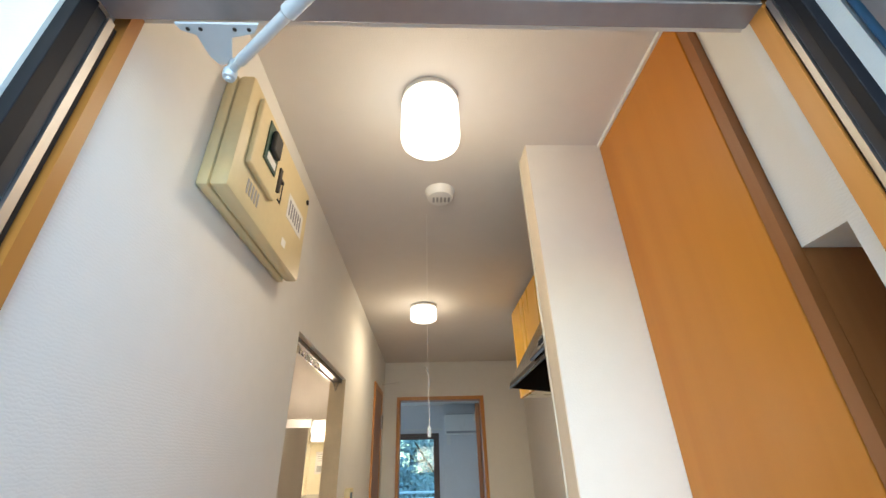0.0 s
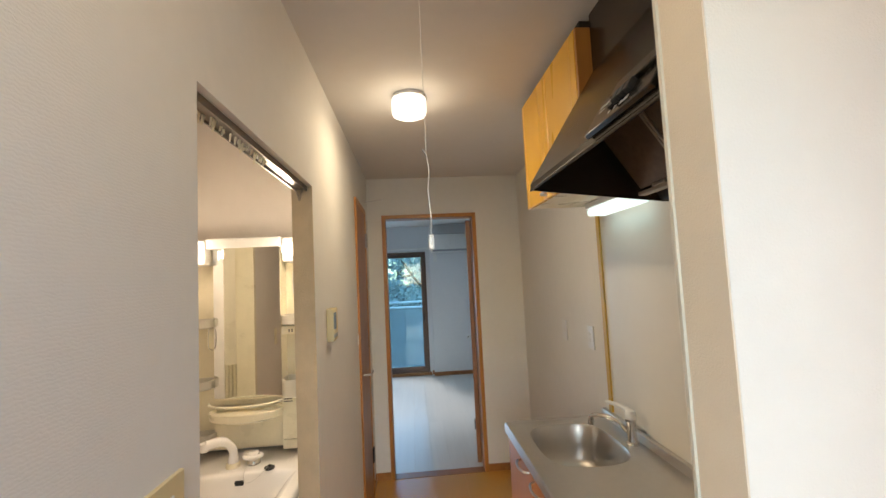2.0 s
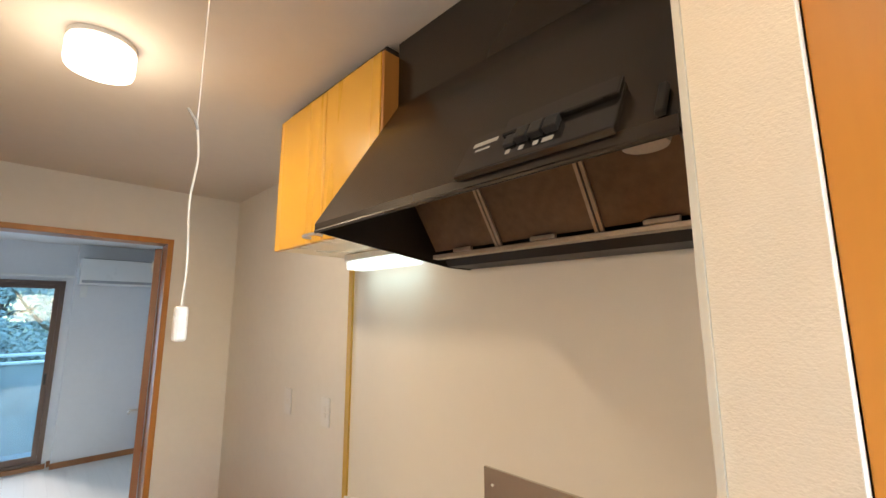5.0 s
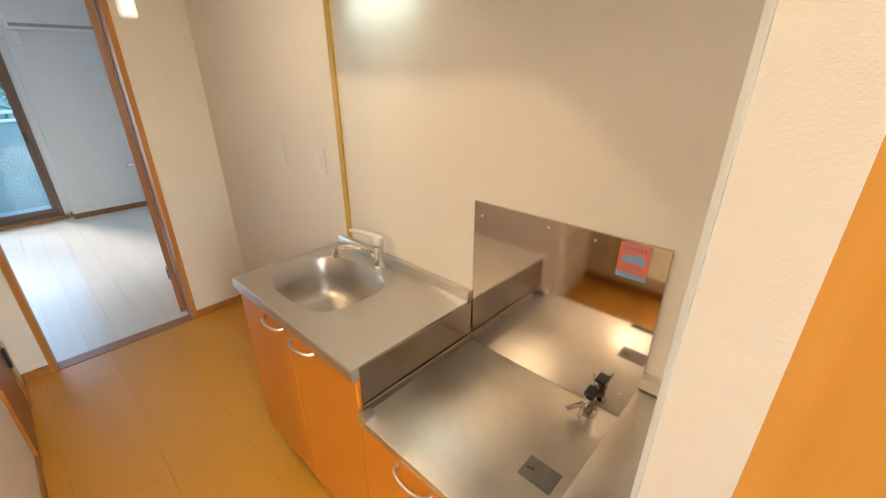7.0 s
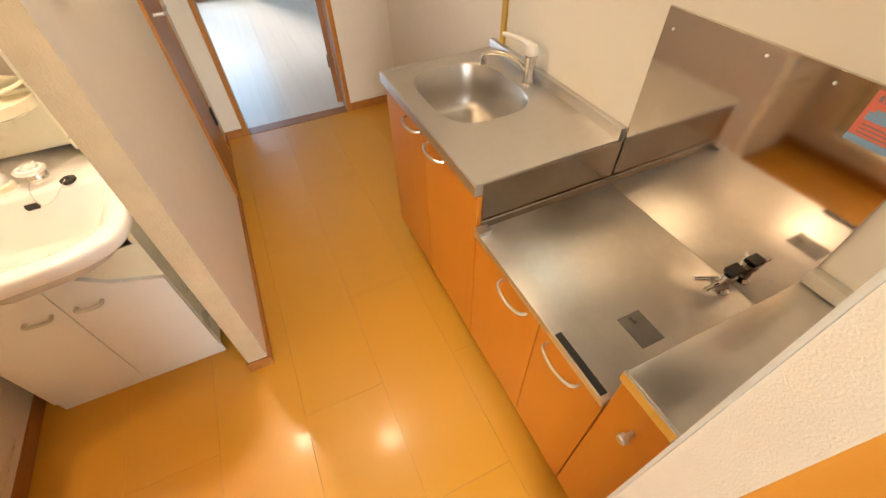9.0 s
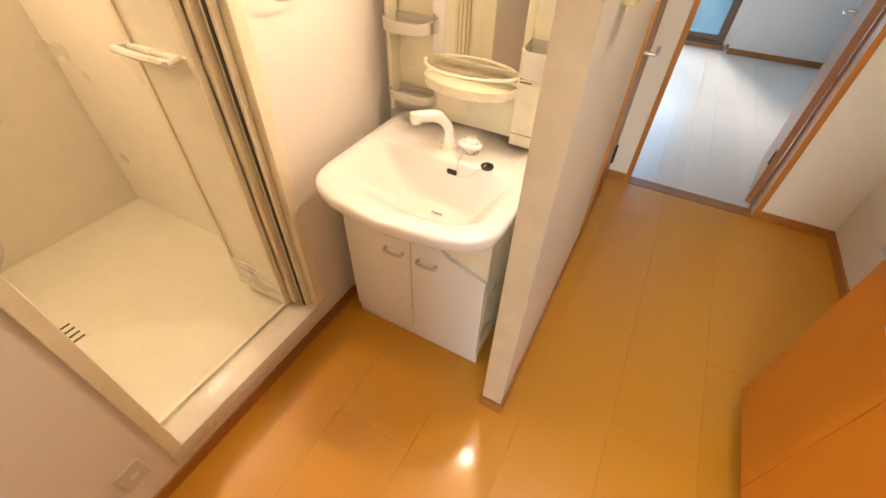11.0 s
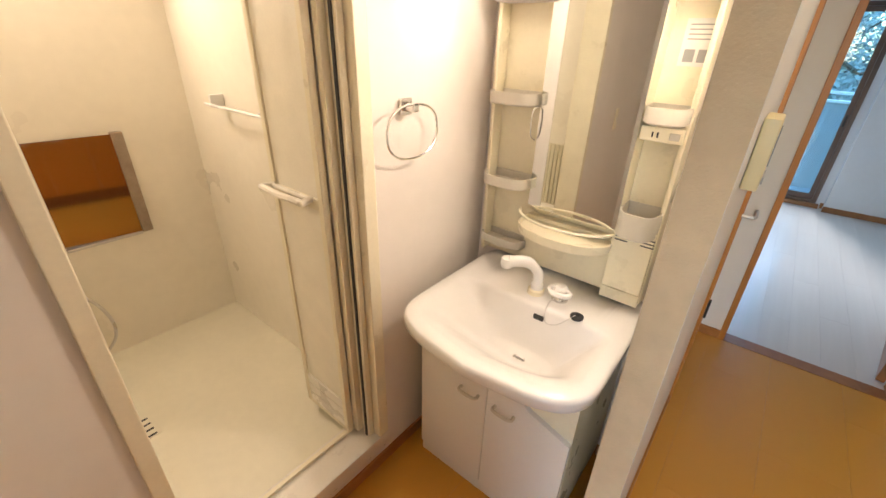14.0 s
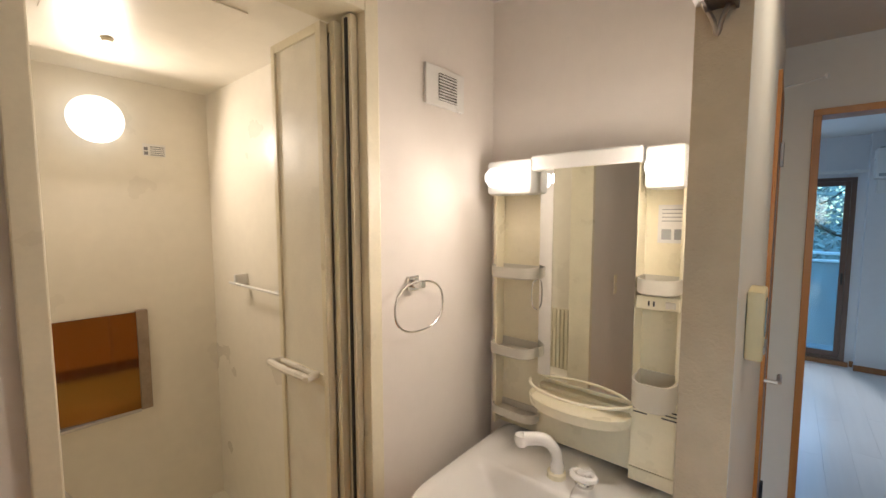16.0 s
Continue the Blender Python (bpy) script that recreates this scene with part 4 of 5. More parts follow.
part("bracket", boxes((0.20, 0.22, YF - 0.06, YF, 2.046, 2.056)), M_WHITE, cr)
ac = thing("air_conditioner", (0.8, YF - 0.1, 2.1), "white wall-mounted air conditioner", "air conditioner")
part("body", boxes((0.31, 1.05, YF - 0.33, YF - 0.132, 1.94, 2.225), bevel=0.015), M_WHITE, ac, smooth=True)
part("intake", boxes((0.33, 1.03, YF - 0.32, YF - 0.16, 2.2255, 2.232)), M_GREY, ac)
part("flap", boxes((0.33, 1.03, YF - 0.334, YF - 0.329, 1.955, 1.985), bevel=0.001), M_GREY, ac)
part("pipe_cover", boxes((0.34, 0.40, YF - 0.16, YF - 0.131, 1.80, 1.935), bevel=0.005), M_WHITE, ac)
rl = thing("balcony_rail", (-0.3, YF + 1.29, 0.98), "pale metal top rail on the balcony parapet", "railing")
part("cap", boxes((-2.5, 2.2, YF + 1.23, YF + 1.35, 0.985, 1.015), bevel=0.004), M_WHITE, rl)
part("rail", tube([(-2.5, YF + 1.29, 1.10), (2.2, YF + 1.29, 1.10)], 0.02, 12), M_WHITE, rl, smooth=True)
for i in range(6):
    part("post", boxes((-2.3 + i * 0.85, -2.27 + i * 0.85, YF + 1.275, YF + 1.305, 1.014, 1.10)), M_WHITE, rl)


def tree(at, h, r, seed, label):
    rng = random.Random(seed)
    t = thing("tree", at, label, "tree", "trees beyond the balcony")
    bm = bmesh.new()
    tube(bezier([(0, 0, 0), (0.1, 0.05, h * 0.3), (-0.08, 0, h * 0.6), (0.1, 0, h * 0.9)], 4), [0.18 - 0.012 * i for i in range(13)], 9, bm)
    tips = []
    for i in range(16):
        a, z = rng.uniform(0, math.tau), rng.uniform(0.35, 0.85) * h
        L = rng.uniform(0.5, 1.0) * r
        e = Vector((math.cos(a) * L, math.sin(a) * L, z + rng.uniform(0.2, 0.9) * r * 0.6))
        tube(bezier([(0, 0, z), (e.x * 0.5, e.y * 0.5, z + 0.1 * r), e], 3), [0.06, 0.055, 0.05, 0.045, 0.035, 0.025, 0.015], 6, bm)
        tips += [e, Vector((e.x * 0.6, e.y * 0.6, (z + e.z) / 2 + 0.2))]
    part("trunk", bm, M_BARK, t, local=True, smooth=True)
    vs, fs = [], []
    for tip in tips:
        for _ in range(240):
            c = tip + Vector((rng.gauss(0, 0.32), rng.gauss(0, 0.32), rng.gauss(0, 0.22)))
            u = Vector((rng.uniform(-1, 1), rng.uniform(-1, 1), rng.uniform(-0.6, 0.6))).normalized() * rng.uniform(0.04, 0.08)
            w = u.orthogonal().normalized() * rng.uniform(0.02, 0.04)
            k = len(vs)
            vs += [c - u, c + w, c + u, c - w]
            fs.append((k, k + 1, k + 2, k + 3))
    me = bpy.data.meshes.new("crown")
    me.from_pydata(vs, [], fs)
    me.materials.append(M_LEAF)
    ob = new("crown", me)
    ob.parent = t
    ob["kind"] = "stuff"
    return t


for i, (x, y, h, r) in enumerate([(-1.2, 13.5, 5.2, 2.0), (0.9, 15.0, 5.6, 2.2), (-3.2, 15.5, 5.4, 2.2), (2.9, 17.0, 6.0, 2.4), (-5.6, 17.5, 6.0, 2.4), (-0.6, 18.5, 6.2, 2.4)]):
    tree((x, y, -3.2), h, r, 30 + i, "leafy dark green tree outside the balcony")

# ---- washroom ----
van = thing("vanity_unit", (-0.80, 3.45, 0), "white washstand cabinet with a bowed white basin", "washstand")
VX0, VX1, VYF = -1.095, -0.515, 3.215
part("body", boxes((VX0, VX0 + 0.016, VYF + 0.019, YW - 0.003, 0.05, 0.72), (VX1 - 0.016, VX1, VYF + 0.019, YW - 0.003, 0.05, 0.72), (VX0 + 0.016, VX1 - 0.016, VYF + 0.024, YW - 0.003, 0.05, 0.07)), M_IVORY, van)
part("kick_board", boxes((VX0, VX1, VYF + 0.012, VYF + 0.022, 0.0, 0.06)), M_WHITE, van)
mid = (VX0 + VX1) / 2
for a, b, h0 in ((VX0, mid - 0.001, mid - 0.103), (mid + 0.001, VX1, mid + 0.034)):
    d = part("door", boxes((a + 0.001, b - 0.001, VYF, VYF + 0.017, 0.062, 0.60), bevel=0.002) if b < VX1 else loft([[(x, yy, z) for x, z in ((a + 0.001, 0.062), (b - 0.001, 0.062), (b - 0.001, 0.50), (-0.65, 0.545), (-0.72, 0.60), (a + 0.001, 0.60))] for yy in (VYF, VYF + 0.017)], True, True), M_CABW, van)
    bm = tube(bezier([(h0, VYF, 0.49), (h0 + 0.005, VYF - 0.022, 0.49), (h0 + 0.065, VYF - 0.022, 0.49), (h0 + 0.07, VYF, 0.49)], 4), 0.006, 8)
    part("handle", bm, M_IVORYD, d, "grey-beige bow handle", smooth=True)
part("apron", boxes((VX0, VX1, VYF + 0.0175, VYF + 0.024, 0.45, 0.648)), M_IVORY, van)
BX0, BX1, BZ = -1.105, -0.472, 0.80


def basin_ring(inset, z, back=None, n=64, bow=0.07):
    """The basin's outline: square at the back, bowed at the front."""
    out = []
    x0, x1 = BX0 + inset, BX1 - inset
    yb = (back if back is not None else YW - 0.004) - 0
    c = (x0 + x1) / 2
    hw = (x1 - x0) / 2
    yf = 3.098 + inset
    cyy = (yb + yf) / 2
    hh = (yb - yf) / 2
    for k in range(n):
        a = k * math.tau / n
        co, si = math.cos(a), math.sin(a)
        p = 14.0 if si > 0 else 8.0
        x = c + hw * math.copysign(abs(co) ** (2 / p), co)
        y = cyy + hh * math.copysign(abs(si) ** (2 / p), si)
        if si < 0:
            y -= bow * (1 - ((x - c) / hw) ** 2) * min(1, -si * 1.2)
        out.append((x, y, z))
    return out


def bowl_ring(hx, hy, z, p=2.8, cxy=(-0.785, 3.24), n=64):
    return rounded(cxy[0], cxy[1], hx, hy, p, z, n)


rings = [basin_ring(0.115, 0.650), basin_ring(0.075, 0.672), basin_ring(0.045, 0.712), basin_ring(0.02, 0.738), basin_ring(0.010, 0.740), basin_ring(0.002, 0.750), basin_ring(0.0, 0.776), basin_ring(0.003, 0.785), basin_ring(0.009, 0.789), basin_ring(0.03, 0.790),
         basin_ring(0.042, 0.7895, YW - 0.255), basin_ring(0.048, 0.787, YW - 0.262)]
edge = basin_ring(0.050, 0.785, YW - 0.266)
DX, DY = -0.763, 3.325
pan = bowl_ring(0.115, 0.040, 0, 2.3, (-0.770, 3.328))


def bowl_drop(v):
    """Depth of the bowl from its edge (0) to its flat bottom (1)."""
    return 0.150 * (0.5 * v + 0.5 * v * v * (3 - 2 * v))


for k in range(1, 19):
    v = k / 18
    rings.append([(a[0] + (b[0] - a[0]) * v, a[1] + (b[1] - a[1]) * v, 0.7851 - bowl_drop(v)) for a, b in zip(edge, pan)])
for k in (0.3, 0.6, 0.85):
    rings.append([(b[0] + (DX - b[0]) * k, b[1] + (DY - b[1]) * k, 0.6351 - 0.014 * k) for b in pan])
basin = part("basin", loft(rings), M_CERAM, van, "glossy white bowed basin", smooth=True)
basin.data.set_sharp_from_angle(angle=radians(80))
part("drain", lathe((DX, DY, 0.619), [(0.022, 0.0), (0.024, 0.004), (0.018, 0.006), (0.012, 0.002), (0.010, 0.001)], 24), M_CHROME, van, smooth=True)
UB = 3.414 - 3.370
slot = [[(-0.749 + dx, 3.414 - UB * u + off * 0.8, 0.7851 - bowl_drop(u) + off * 0.6) for dx, u in ((-0.019, 0.25), (-0.016, 0.20), (0.016, 0.20), (0.019, 0.25), (0.016, 0.30), (-0.016, 0.30))] for off in (-0.004, -0.0012)]
slot = [[(x, y - (0.0022 if i else -0.003), z + (0.0022 if i else -0.002)) for x, y, z in r] for i, r in enumerate(slot)]
part("overflow", loft(slot, True, True), M_BLACK, van, "dark overflow slot")
wt = thing("basin_tap", (-0.78, 3.54, 0.79), "white plastic shower-head basin tap", "tap")
part("spout", tube(bezier([(-0.805, 3.478, 0.792), (-0.803, 3.478, 0.83), (-0.808, 3.475, 0.87), (-0.838, 3.455, 0.905), (-0.888, 3.42, 0.905)], 5), [0.021] * 6 + [0.017] * 8 + [0.020] * 6 + [0.022], 16), M_CERAM, wt, smooth=True)
part("collar", lathe((-0.805, 3.478, 0.789), [(0.029, 0), (0.028, 0.016), (0.023, 0.020)], 24), M_IVORY, wt, smooth=True)
part("spray_head", lathe((-0.893, 3.416, 0.884), [(0.016, 0), (0.020, 0.006), (0.023, 0.020), (0.019, 0.034)], 20), M_CERAM, wt, smooth=True)
ml = thing("mixer_lever", (-0.725, 3.495, 0.79), "white mixer lever with a chrome base", "tap")
part("base", lathe((-0.725, 3.495, 0.789), [(0.028, 0), (0.027, 0.012), (0.023, 0.020)], 24), M_CHROME, ml, smooth=True)
part("knob", lathe((-0.725, 3.495, 0.809), [(0.022, 0), (0.026, 0.006), (0.026, 0.022), (0.016, 0.034)], 24), M_CERAM, ml, smooth=True)
part("lever", tube([(-0.715, 3.475, 0.828)] + [(-0.718 - 0.034 * math.sin(k * math.tau / 14), 3.468 + 0.022 * math.cos(k * math.tau / 14), 0.833) for k in range(1, 14)] + [(-0.715, 3.475, 0.828)], 0.009, 10), M_CERAM, ml, "white loop lever", smooth=True)
pl = thing("plug", (-0.64, 3.43, 0.79), "black rubber plug on a bead chain", "plug")
part("stopper", lathe((-0.638, 3.432, 0.788), [(0.018, 0), (0.021, 0.003), (0.021, 0.009), (0.008, 0.012), (0.004, 0.018)], 20), M_BLACK, pl, smooth=True)
part("chain", tube(bezier([(-0.638, 3.432, 0.803), (-0.655, 3.405, 0.790), (-0.680, 3.380, 0.772), (-0.712, 3.376, 0.765), (-0.730, 3.40, 0.785), (-0.738, 3.44, 0.796), (-0.733, 3.475, 0.80)], 6), 0.0017, 6), M_EDGE, pl)

# mirror cabinet
def plate_plan(outline, z0, z1):
    """A block with an outline in x and y."""
    return loft([[(x, y, z) for x, y in outline] for z in (z0, z1)], True, True)


mc = thing("mirror_cabinet", (-0.80, YW, 0.8), "aged ivory plastic mirror unit with side shelves and two lit bulbs", "mirror cabinet")
MX0, MX1, MY = -1.122, -0.505, YW - 0.003
ML, MRr = -0.934, -0.634
part("back_panel", boxes((MX0, MX1, MY - 0.02, MY, 0.795, 1.782), bevel=0.003), M_IVORY, mc)
part("side_frame", boxes((MX0, MX0 + 0.014, MY - 0.075, MY - 0.02, 0.81, 1.78), bevel=0.003), M_IVORY, mc)
part("side_frame", boxes((MX1 - 0.014, MX1, MY - 0.075, MY - 0.02, 0.81, 1.78), bevel=0.003), M_IVORY, mc)
part("mirror_case", plate_plan([(ML + 0.002, MY - 0.0845), (ML + 0.059, MY - 0.105), (MRr + 0.012, MY - 0.105), (MRr + 0.012, MY - 0.021), (ML + 0.002, MY - 0.021)], 1.045, 1.736), M_IVORY, mc)
part("mirror", boxes((ML + 0.060, MRr + 0.012, MY - 0.110, MY - 0.1055, 1.052, 1.738)), M_MIRROR, mc, "flat mirror")
part("mirror_edge", loft([[(ML + 0.059, MY - 0.110, z), (ML + 0.004, MY - 0.0895, z), (ML + 0.004, MY - 0.085, z), (ML + 0.059, MY - 0.1055, z)] for z in (1.052, 1.738)], True, True), M_MIRROR, mc, "slanting mirror edge")
part("mirror_handle", tube(bezier([(ML - 0.002, MY - 0.085, 1.375), (ML - 0.012, MY - 0.105, 1.36), (ML - 0.012, MY - 0.105, 1.29), (ML - 0.002, MY - 0.085, 1.27)], 5), 0.0022, 6), M_CHROME, mc)
part("top_hood", boxes((ML - 0.02, MRr + 0.02, MY - 0.115, MY - 0.021, 1.737, 1.786), bevel=0.006), M_WHITE, mc)
part("lower_panel", boxes((ML - 0.012, MRr + 0.005, MY - 0.055, MY - 0.021, 0.81, 1.0), bevel=0.002), M_IVORY, mc)
for x0, x1, g in ((MX0 + 0.004, ML - 0.03, -1), (MRr + 0.03, MX1 - 0.004, 1)):
    part("lamp_housing", boxes((x0 - 0.002, x1 + (0.016 if g < 0 else 0.002), MY - 0.125, MY - 0.021, 1.662, 1.778), bevel=0.012), M_WHITE, mc, smooth=True)
    c = (-1.07 if g < 0 else -0.565, MY - 0.15, 1.718)
    b = part("bulb", lathe((c[0], c[1], c[2]), [(0.010, -0.036), (0.024, -0.027), (0.033, -0.009), (0.034, 0.006), (0.027, 0.022), (0.020, 0.026)], 28, "Y"), M_GLOW, mc, "glowing opal bulb", smooth=True)
    b.visible_shadow = False


def tray(x0, x1, z, h, d, name="tray"):
    """An open round-nosed tray."""
    cx_, hw = (x0 + x1) / 2, (x1 - x0) / 2
    def ring(ins, zz):
        o = [(x0 + ins, MY - 0.022 - ins, zz), (x1 - ins, MY - 0.022 - ins, zz)]
        for k in range(13):
            a = k / 12 * math.pi
            o.append((cx_ + (hw - ins) * math.copysign(abs(math.cos(a)) ** 0.6, math.cos(a)), MY - 0.06 - (d - 0.06 - ins) * math.sin(a) ** 0.7, zz))
        return o
    return part(name, loft([ring(0.008, z), ring(0.0, z + 0.006), ring(0.0, z + h), ring(0.005, z + h), ring(0.006, z + 0.012)], cap0=True, cap1=True), M_IVORYD, mc, "grey-beige plastic tray", smooth=True)


tray(MX0 + 0.004, ML - 0.006, 1.372, 0.040, 0.135)
tray(MX0 + 0.004, ML - 0.006, 1.095, 0.040, 0.135)
tray(MX0 + 0.004, ML - 0.004, 0.858, 0.035, 0.11)
tray(MRr + 0.012, MX1 - 0.004, 1.370, 0.045, 0.14)
tray(MRr + 0.010, MX1 - 0.004, 1.045, 0.08, 0.15, "basket")
part("socket_strip", boxes((MRr + 0.014, MX1 - 0.006, MY - 0.10, MY - 0.021, 1.325, 1.364), bevel=0.003), M_IVORY, mc)
part("socket", boxes((MRr + 0.045, MRr + 0.049, MY - 0.1015, MY - 0.0995, 1.336, 1.35), (MRr + 0.058, MRr + 0.062, MY - 0.1015, MY - 0.0995, 1.336, 1.35)), M_BLACK, mc)
part("rocker", boxes((MRr + 0.09, MRr + 0.115, MY - 0.104, MY - 0.1, 1.334, 1.352), bevel=0.001), M_IVORYD, mc)
cup = part("cupboard", boxes((MRr + 0.006, MX1 - 0.003, MY - 0.095, MY - 0.021, 0.85, 1.066), bevel=0.003), M_IVORY, mc)
for i in range(3):
    for vx in (MRr + 0.015, MRr + 0.09):
        part("vent_slot", boxes((vx, vx + 0.038, MY - 0.0965, MY - 0.0945, 1.04 - i * 0.011, 1.0435 - i * 0.011)), M_BLACK, cup)
part("cupboard_foot", boxes((MRr + 0.006, MX1 - 0.003, MY - 0.093, MY - 0.021, 0.806, 0.846), bevel=0.002), M_IVORY, mc)


def half_moon(z, ins=0.0, d=0.10, n=24):
    c, hw = (ML + MRr) / 2, (MRr - ML) / 2 + 0.012
    o = []
    for k in range(n + 1):
        a = math.pi * k / n
        o.append((c + (hw - ins) * math.cos(a), MY - 0.10 - (d - ins) * math.sin(a), z))
    return o + [(c - hw + ins, MY - 0.03, z), (c + hw - ins, MY - 0.03, z)]


part("mirror_shelf", loft([half_moon(0.955, 0.03), half_moon(0.968, 0.004), half_moon(0.998, 0.0), half_moon(1.0, 0.004), half_moon(0.988, 0.010)], cap0=True, cap1=True), M_IVORY, mc, "round-fronted shelf", smooth=True)
part("shelf_rail", tube([(x, y + 0.004, 1.035) for x, y, z in half_moon(0)[1:24]], 0.005, 8), M_IVORY, mc, smooth=True)
part("sticker", boxes((MRr + 0.045, MRr + 0.125, MY - 0.0215, MY - 0.0203, 1.51, 1.62)), M_PAPER, mc, "paper instruction sticker")
part("sticker_print", boxes(*[(MRr + 0.055, MRr + 0.118, MY - 0.0221, MY - 0.0216, 1.605 - i * 0.011, 1.608 - i * 0.011) for i in range(4)],
                            (MRr + 0.055, MRr + 0.08, MY - 0.0221, MY - 0.0216, 1.52, 1.55), (MRr + 0.088, MRr + 0.118, MY - 0.0221, MY - 0.0216, 1.52, 1.55)), M_GREY, mc)

# towel ring, vent
tr = thing("towel_ring", (XW, 3.25, 1.37), "chrome towel ring on the washroom wall", "towel ring")
part("mount", boxes((XW, XW + 0.012, 3.207, 3.253, 1.36, 1.406), bevel=0.002), M_CHROME, tr)
part("post", boxes((XW + 0.012, XW + 0.05, 3.218, 3.242, 1.371, 1.395), bevel=0.004), M_CHROME, tr)
part("ring", tube([(XW + 0.045, 3.222 + 0.104 * math.copysign(abs(math.cos(k * math.tau / 40)) ** 0.85, math.cos(k * math.tau / 40)), 1.318 + 0.075 * math.copysign(abs(math.sin(k * math.tau / 40)) ** 0.85, math.sin(k * math.tau / 40))) for k in range(40)], 0.0035, 8, closed=True), M_CHROME, tr, smooth=True)
vt = thing("wall_vent", (XW, 3.39, 1.99), "white slotted wall vent", "vent")
part("plate", boxes((XW, XW + 0.012, 3.290, 3.482, 1.938, 2.062), bevel=0.004), M_WHITE, vt)
part("grille", boxes((XW + 0.0122, XW + 0.013, 3.348, 3.44, 1.958, 2.042)), M_DARK, vt)
for i in range(9):
    part("slat", boxes((XW + 0.0132, XW + 0.017, 3.348, 3.44, 1.959 + i * 0.0093, 1.963 + i * 0.0093)), M_WHITE, vt)

switch("washroom_switch", (XW, 1.942, 1.125), "+x", 0.05, 0.13, "cream switch plate on the washroom wall", 1, M_IVORY)

# shower doorway, folding door, fittings
sf = thing("shower_door_frame", (XW, 2.76, 0.1), "aged cream plastic shower door frame", "door frame")
part("jamb", boxes((-1.30, XW + 0.012, 2.385, 2.422, 0.165, 2.165), bevel=0.003), M_FRAMEB, sf)
part("jamb", boxes((-1.30, XW + 0.012, 3.055, 3.10, 0.165, 2.165), bevel=0.003), M_FRAMEB, sf)
part("jamb_track", boxes((-1.238, XW - 0.02, 3.032, 3.054, 0.165, 2.12), bevel=0.003), M_FRAMEB, sf)
part("gasket", boxes((-1.222, -1.212, 3.0275, 3.0318, 0.165, 2.11)), M_BLACK, sf)
part("head", boxes((-1.30, XW + 0.012, 2.422, 3.055, 2.122, 2.165), bevel=0.003), M_FRAMEB, sf)
part("sill", boxes((-1.31, XW + 0.016, 2.38, 3.105, 0.10, 0.165), bevel=0.006), M_SILL, sf, "white doorway sill", smooth=True)
part("sill_track", boxes((-1.29, -1.275, 2.422, 3.03, 0.166, 0.178)), M_FRAMEB, sf)
fdr = thing("folding_shower_door", (-1.285, 3.0, 0.17), "cream folding shower door with frosted panels, folded open", "door")


def fold_leaf(x0, x1, y, name):
    lf = part(name, boxes((x0, x0 + 0.022, y - 0.012, y + 0.012, 0.18, 2.105), (x1 - 0.022, x1, y - 0.012, y + 0.012, 0.18, 2.105), (x0 + 0.022, x1 - 0.022, y - 0.012, y + 0.012, 2.08, 2.105),
                          (x0 + 0.022, x1 - 0.022, y - 0.012, y + 0.012, 1.10, 1.135), (x0 + 0.022, x1 - 0.022, y - 0.012, y + 0.012, 0.18, 0.19), bevel=0.002), M_FRAMEB, fdr, "cream door leaf")
    part("frosted_panel", boxes((x0 + 0.021, x1 - 0.021, y - 0.005, y + 0.005, 1.135, 2.08), (x0 + 0.021, x1 - 0.021, y - 0.005, y + 0.005, 0.33, 1.10)), M_FROST, lf)
    for i in range(3):
        part("vent_slat", boxes((x0 + 0.021, x1 - 0.021, y - 0.010, y + 0.008, 0.192 + i * 0.047, 0.192 + i * 0.047 + 0.043), bevel=0.002), M_SILL, lf)
    return lf


lf = fold_leaf(-1.535, -1.270, 2.997, "leaf")
fold_leaf(-1.530, -1.242, 3.0225, "leaf")
hb = bezier([(-1.520, 2.986, 1.130), (-1.528, 2.946, 1.130), (-1.513, 2.946, 1.130), (-1.43, 2.941, 1.130), (-1.33, 2.946, 1.130), (-1.315, 2.946, 1.130), (-1.325, 2.986, 1.130)], 5)
part("door_handle", tube(hb, 0.011, 8), M_SILL, lf, "cream bow handle", smooth=True)
part("handle_rail", tube([(-1.512, 2.979, 1.130), (-1.33, 2.979, 1.130)], 0.008, 8), M_SILL, lf, "cream handle rail", smooth=True)
tb = thing("shower_towel_bar", (-1.93, SY1, 1.29), "thin white towel bar in the shower", "towel bar")
part("bar", tube([(-2.22, SY1 - 0.055, 1.29), (-1.76, SY1 - 0.055, 1.29)], 0.006, 10), M_WHITE, tb, smooth=True)
part("bracket", boxes((-2.18, -2.165, SY1 - 0.055, SY1, 1.283, 1.33), bevel=0.002), M_WHITE, tb)
part("bracket", boxes((-1.81, -1.795, SY1 - 0.055, SY1, 1.283, 1.30), bevel=0.002), M_WHITE, tb)
sl = thing("shower_lamp", (SX, 2.73, 1.99), "lit round opal lamp on the shower wall", "lamp")
part("base", lathe((SX, 2.73, 1.99), [(0.086, 0.0), (0.086, 0.02), (0.082, 0.025)], 36, "X"), M_WHITE, sl, smooth=True)
g = part("globe", lathe((SX + 0.026, 2.73, 1.99), [(0.092, 0.0), (0.096, 0.018), (0.092, 0.04), (0.075, 0.064), (0.042, 0.08), (0.01, 0.085)], 40, "X"), M_GLOW, sl, "glowing opal globe", smooth=True)
g.visible_shadow = False
sm_ = thing("shower_mirror", (SX, 2.72, 0.92), "small rectangular shower mirror with a worn metal edge", "mirror")
part("mirror", loft([[(SX + 0.002, 2.545, z), (SX + 0.006, 2.545, z), (SX + 0.028, 2.826, z), (SX + 0.024, 2.826, z)] for z in (0.712, 1.160)], True, True), M_MIRROR2, sm_)
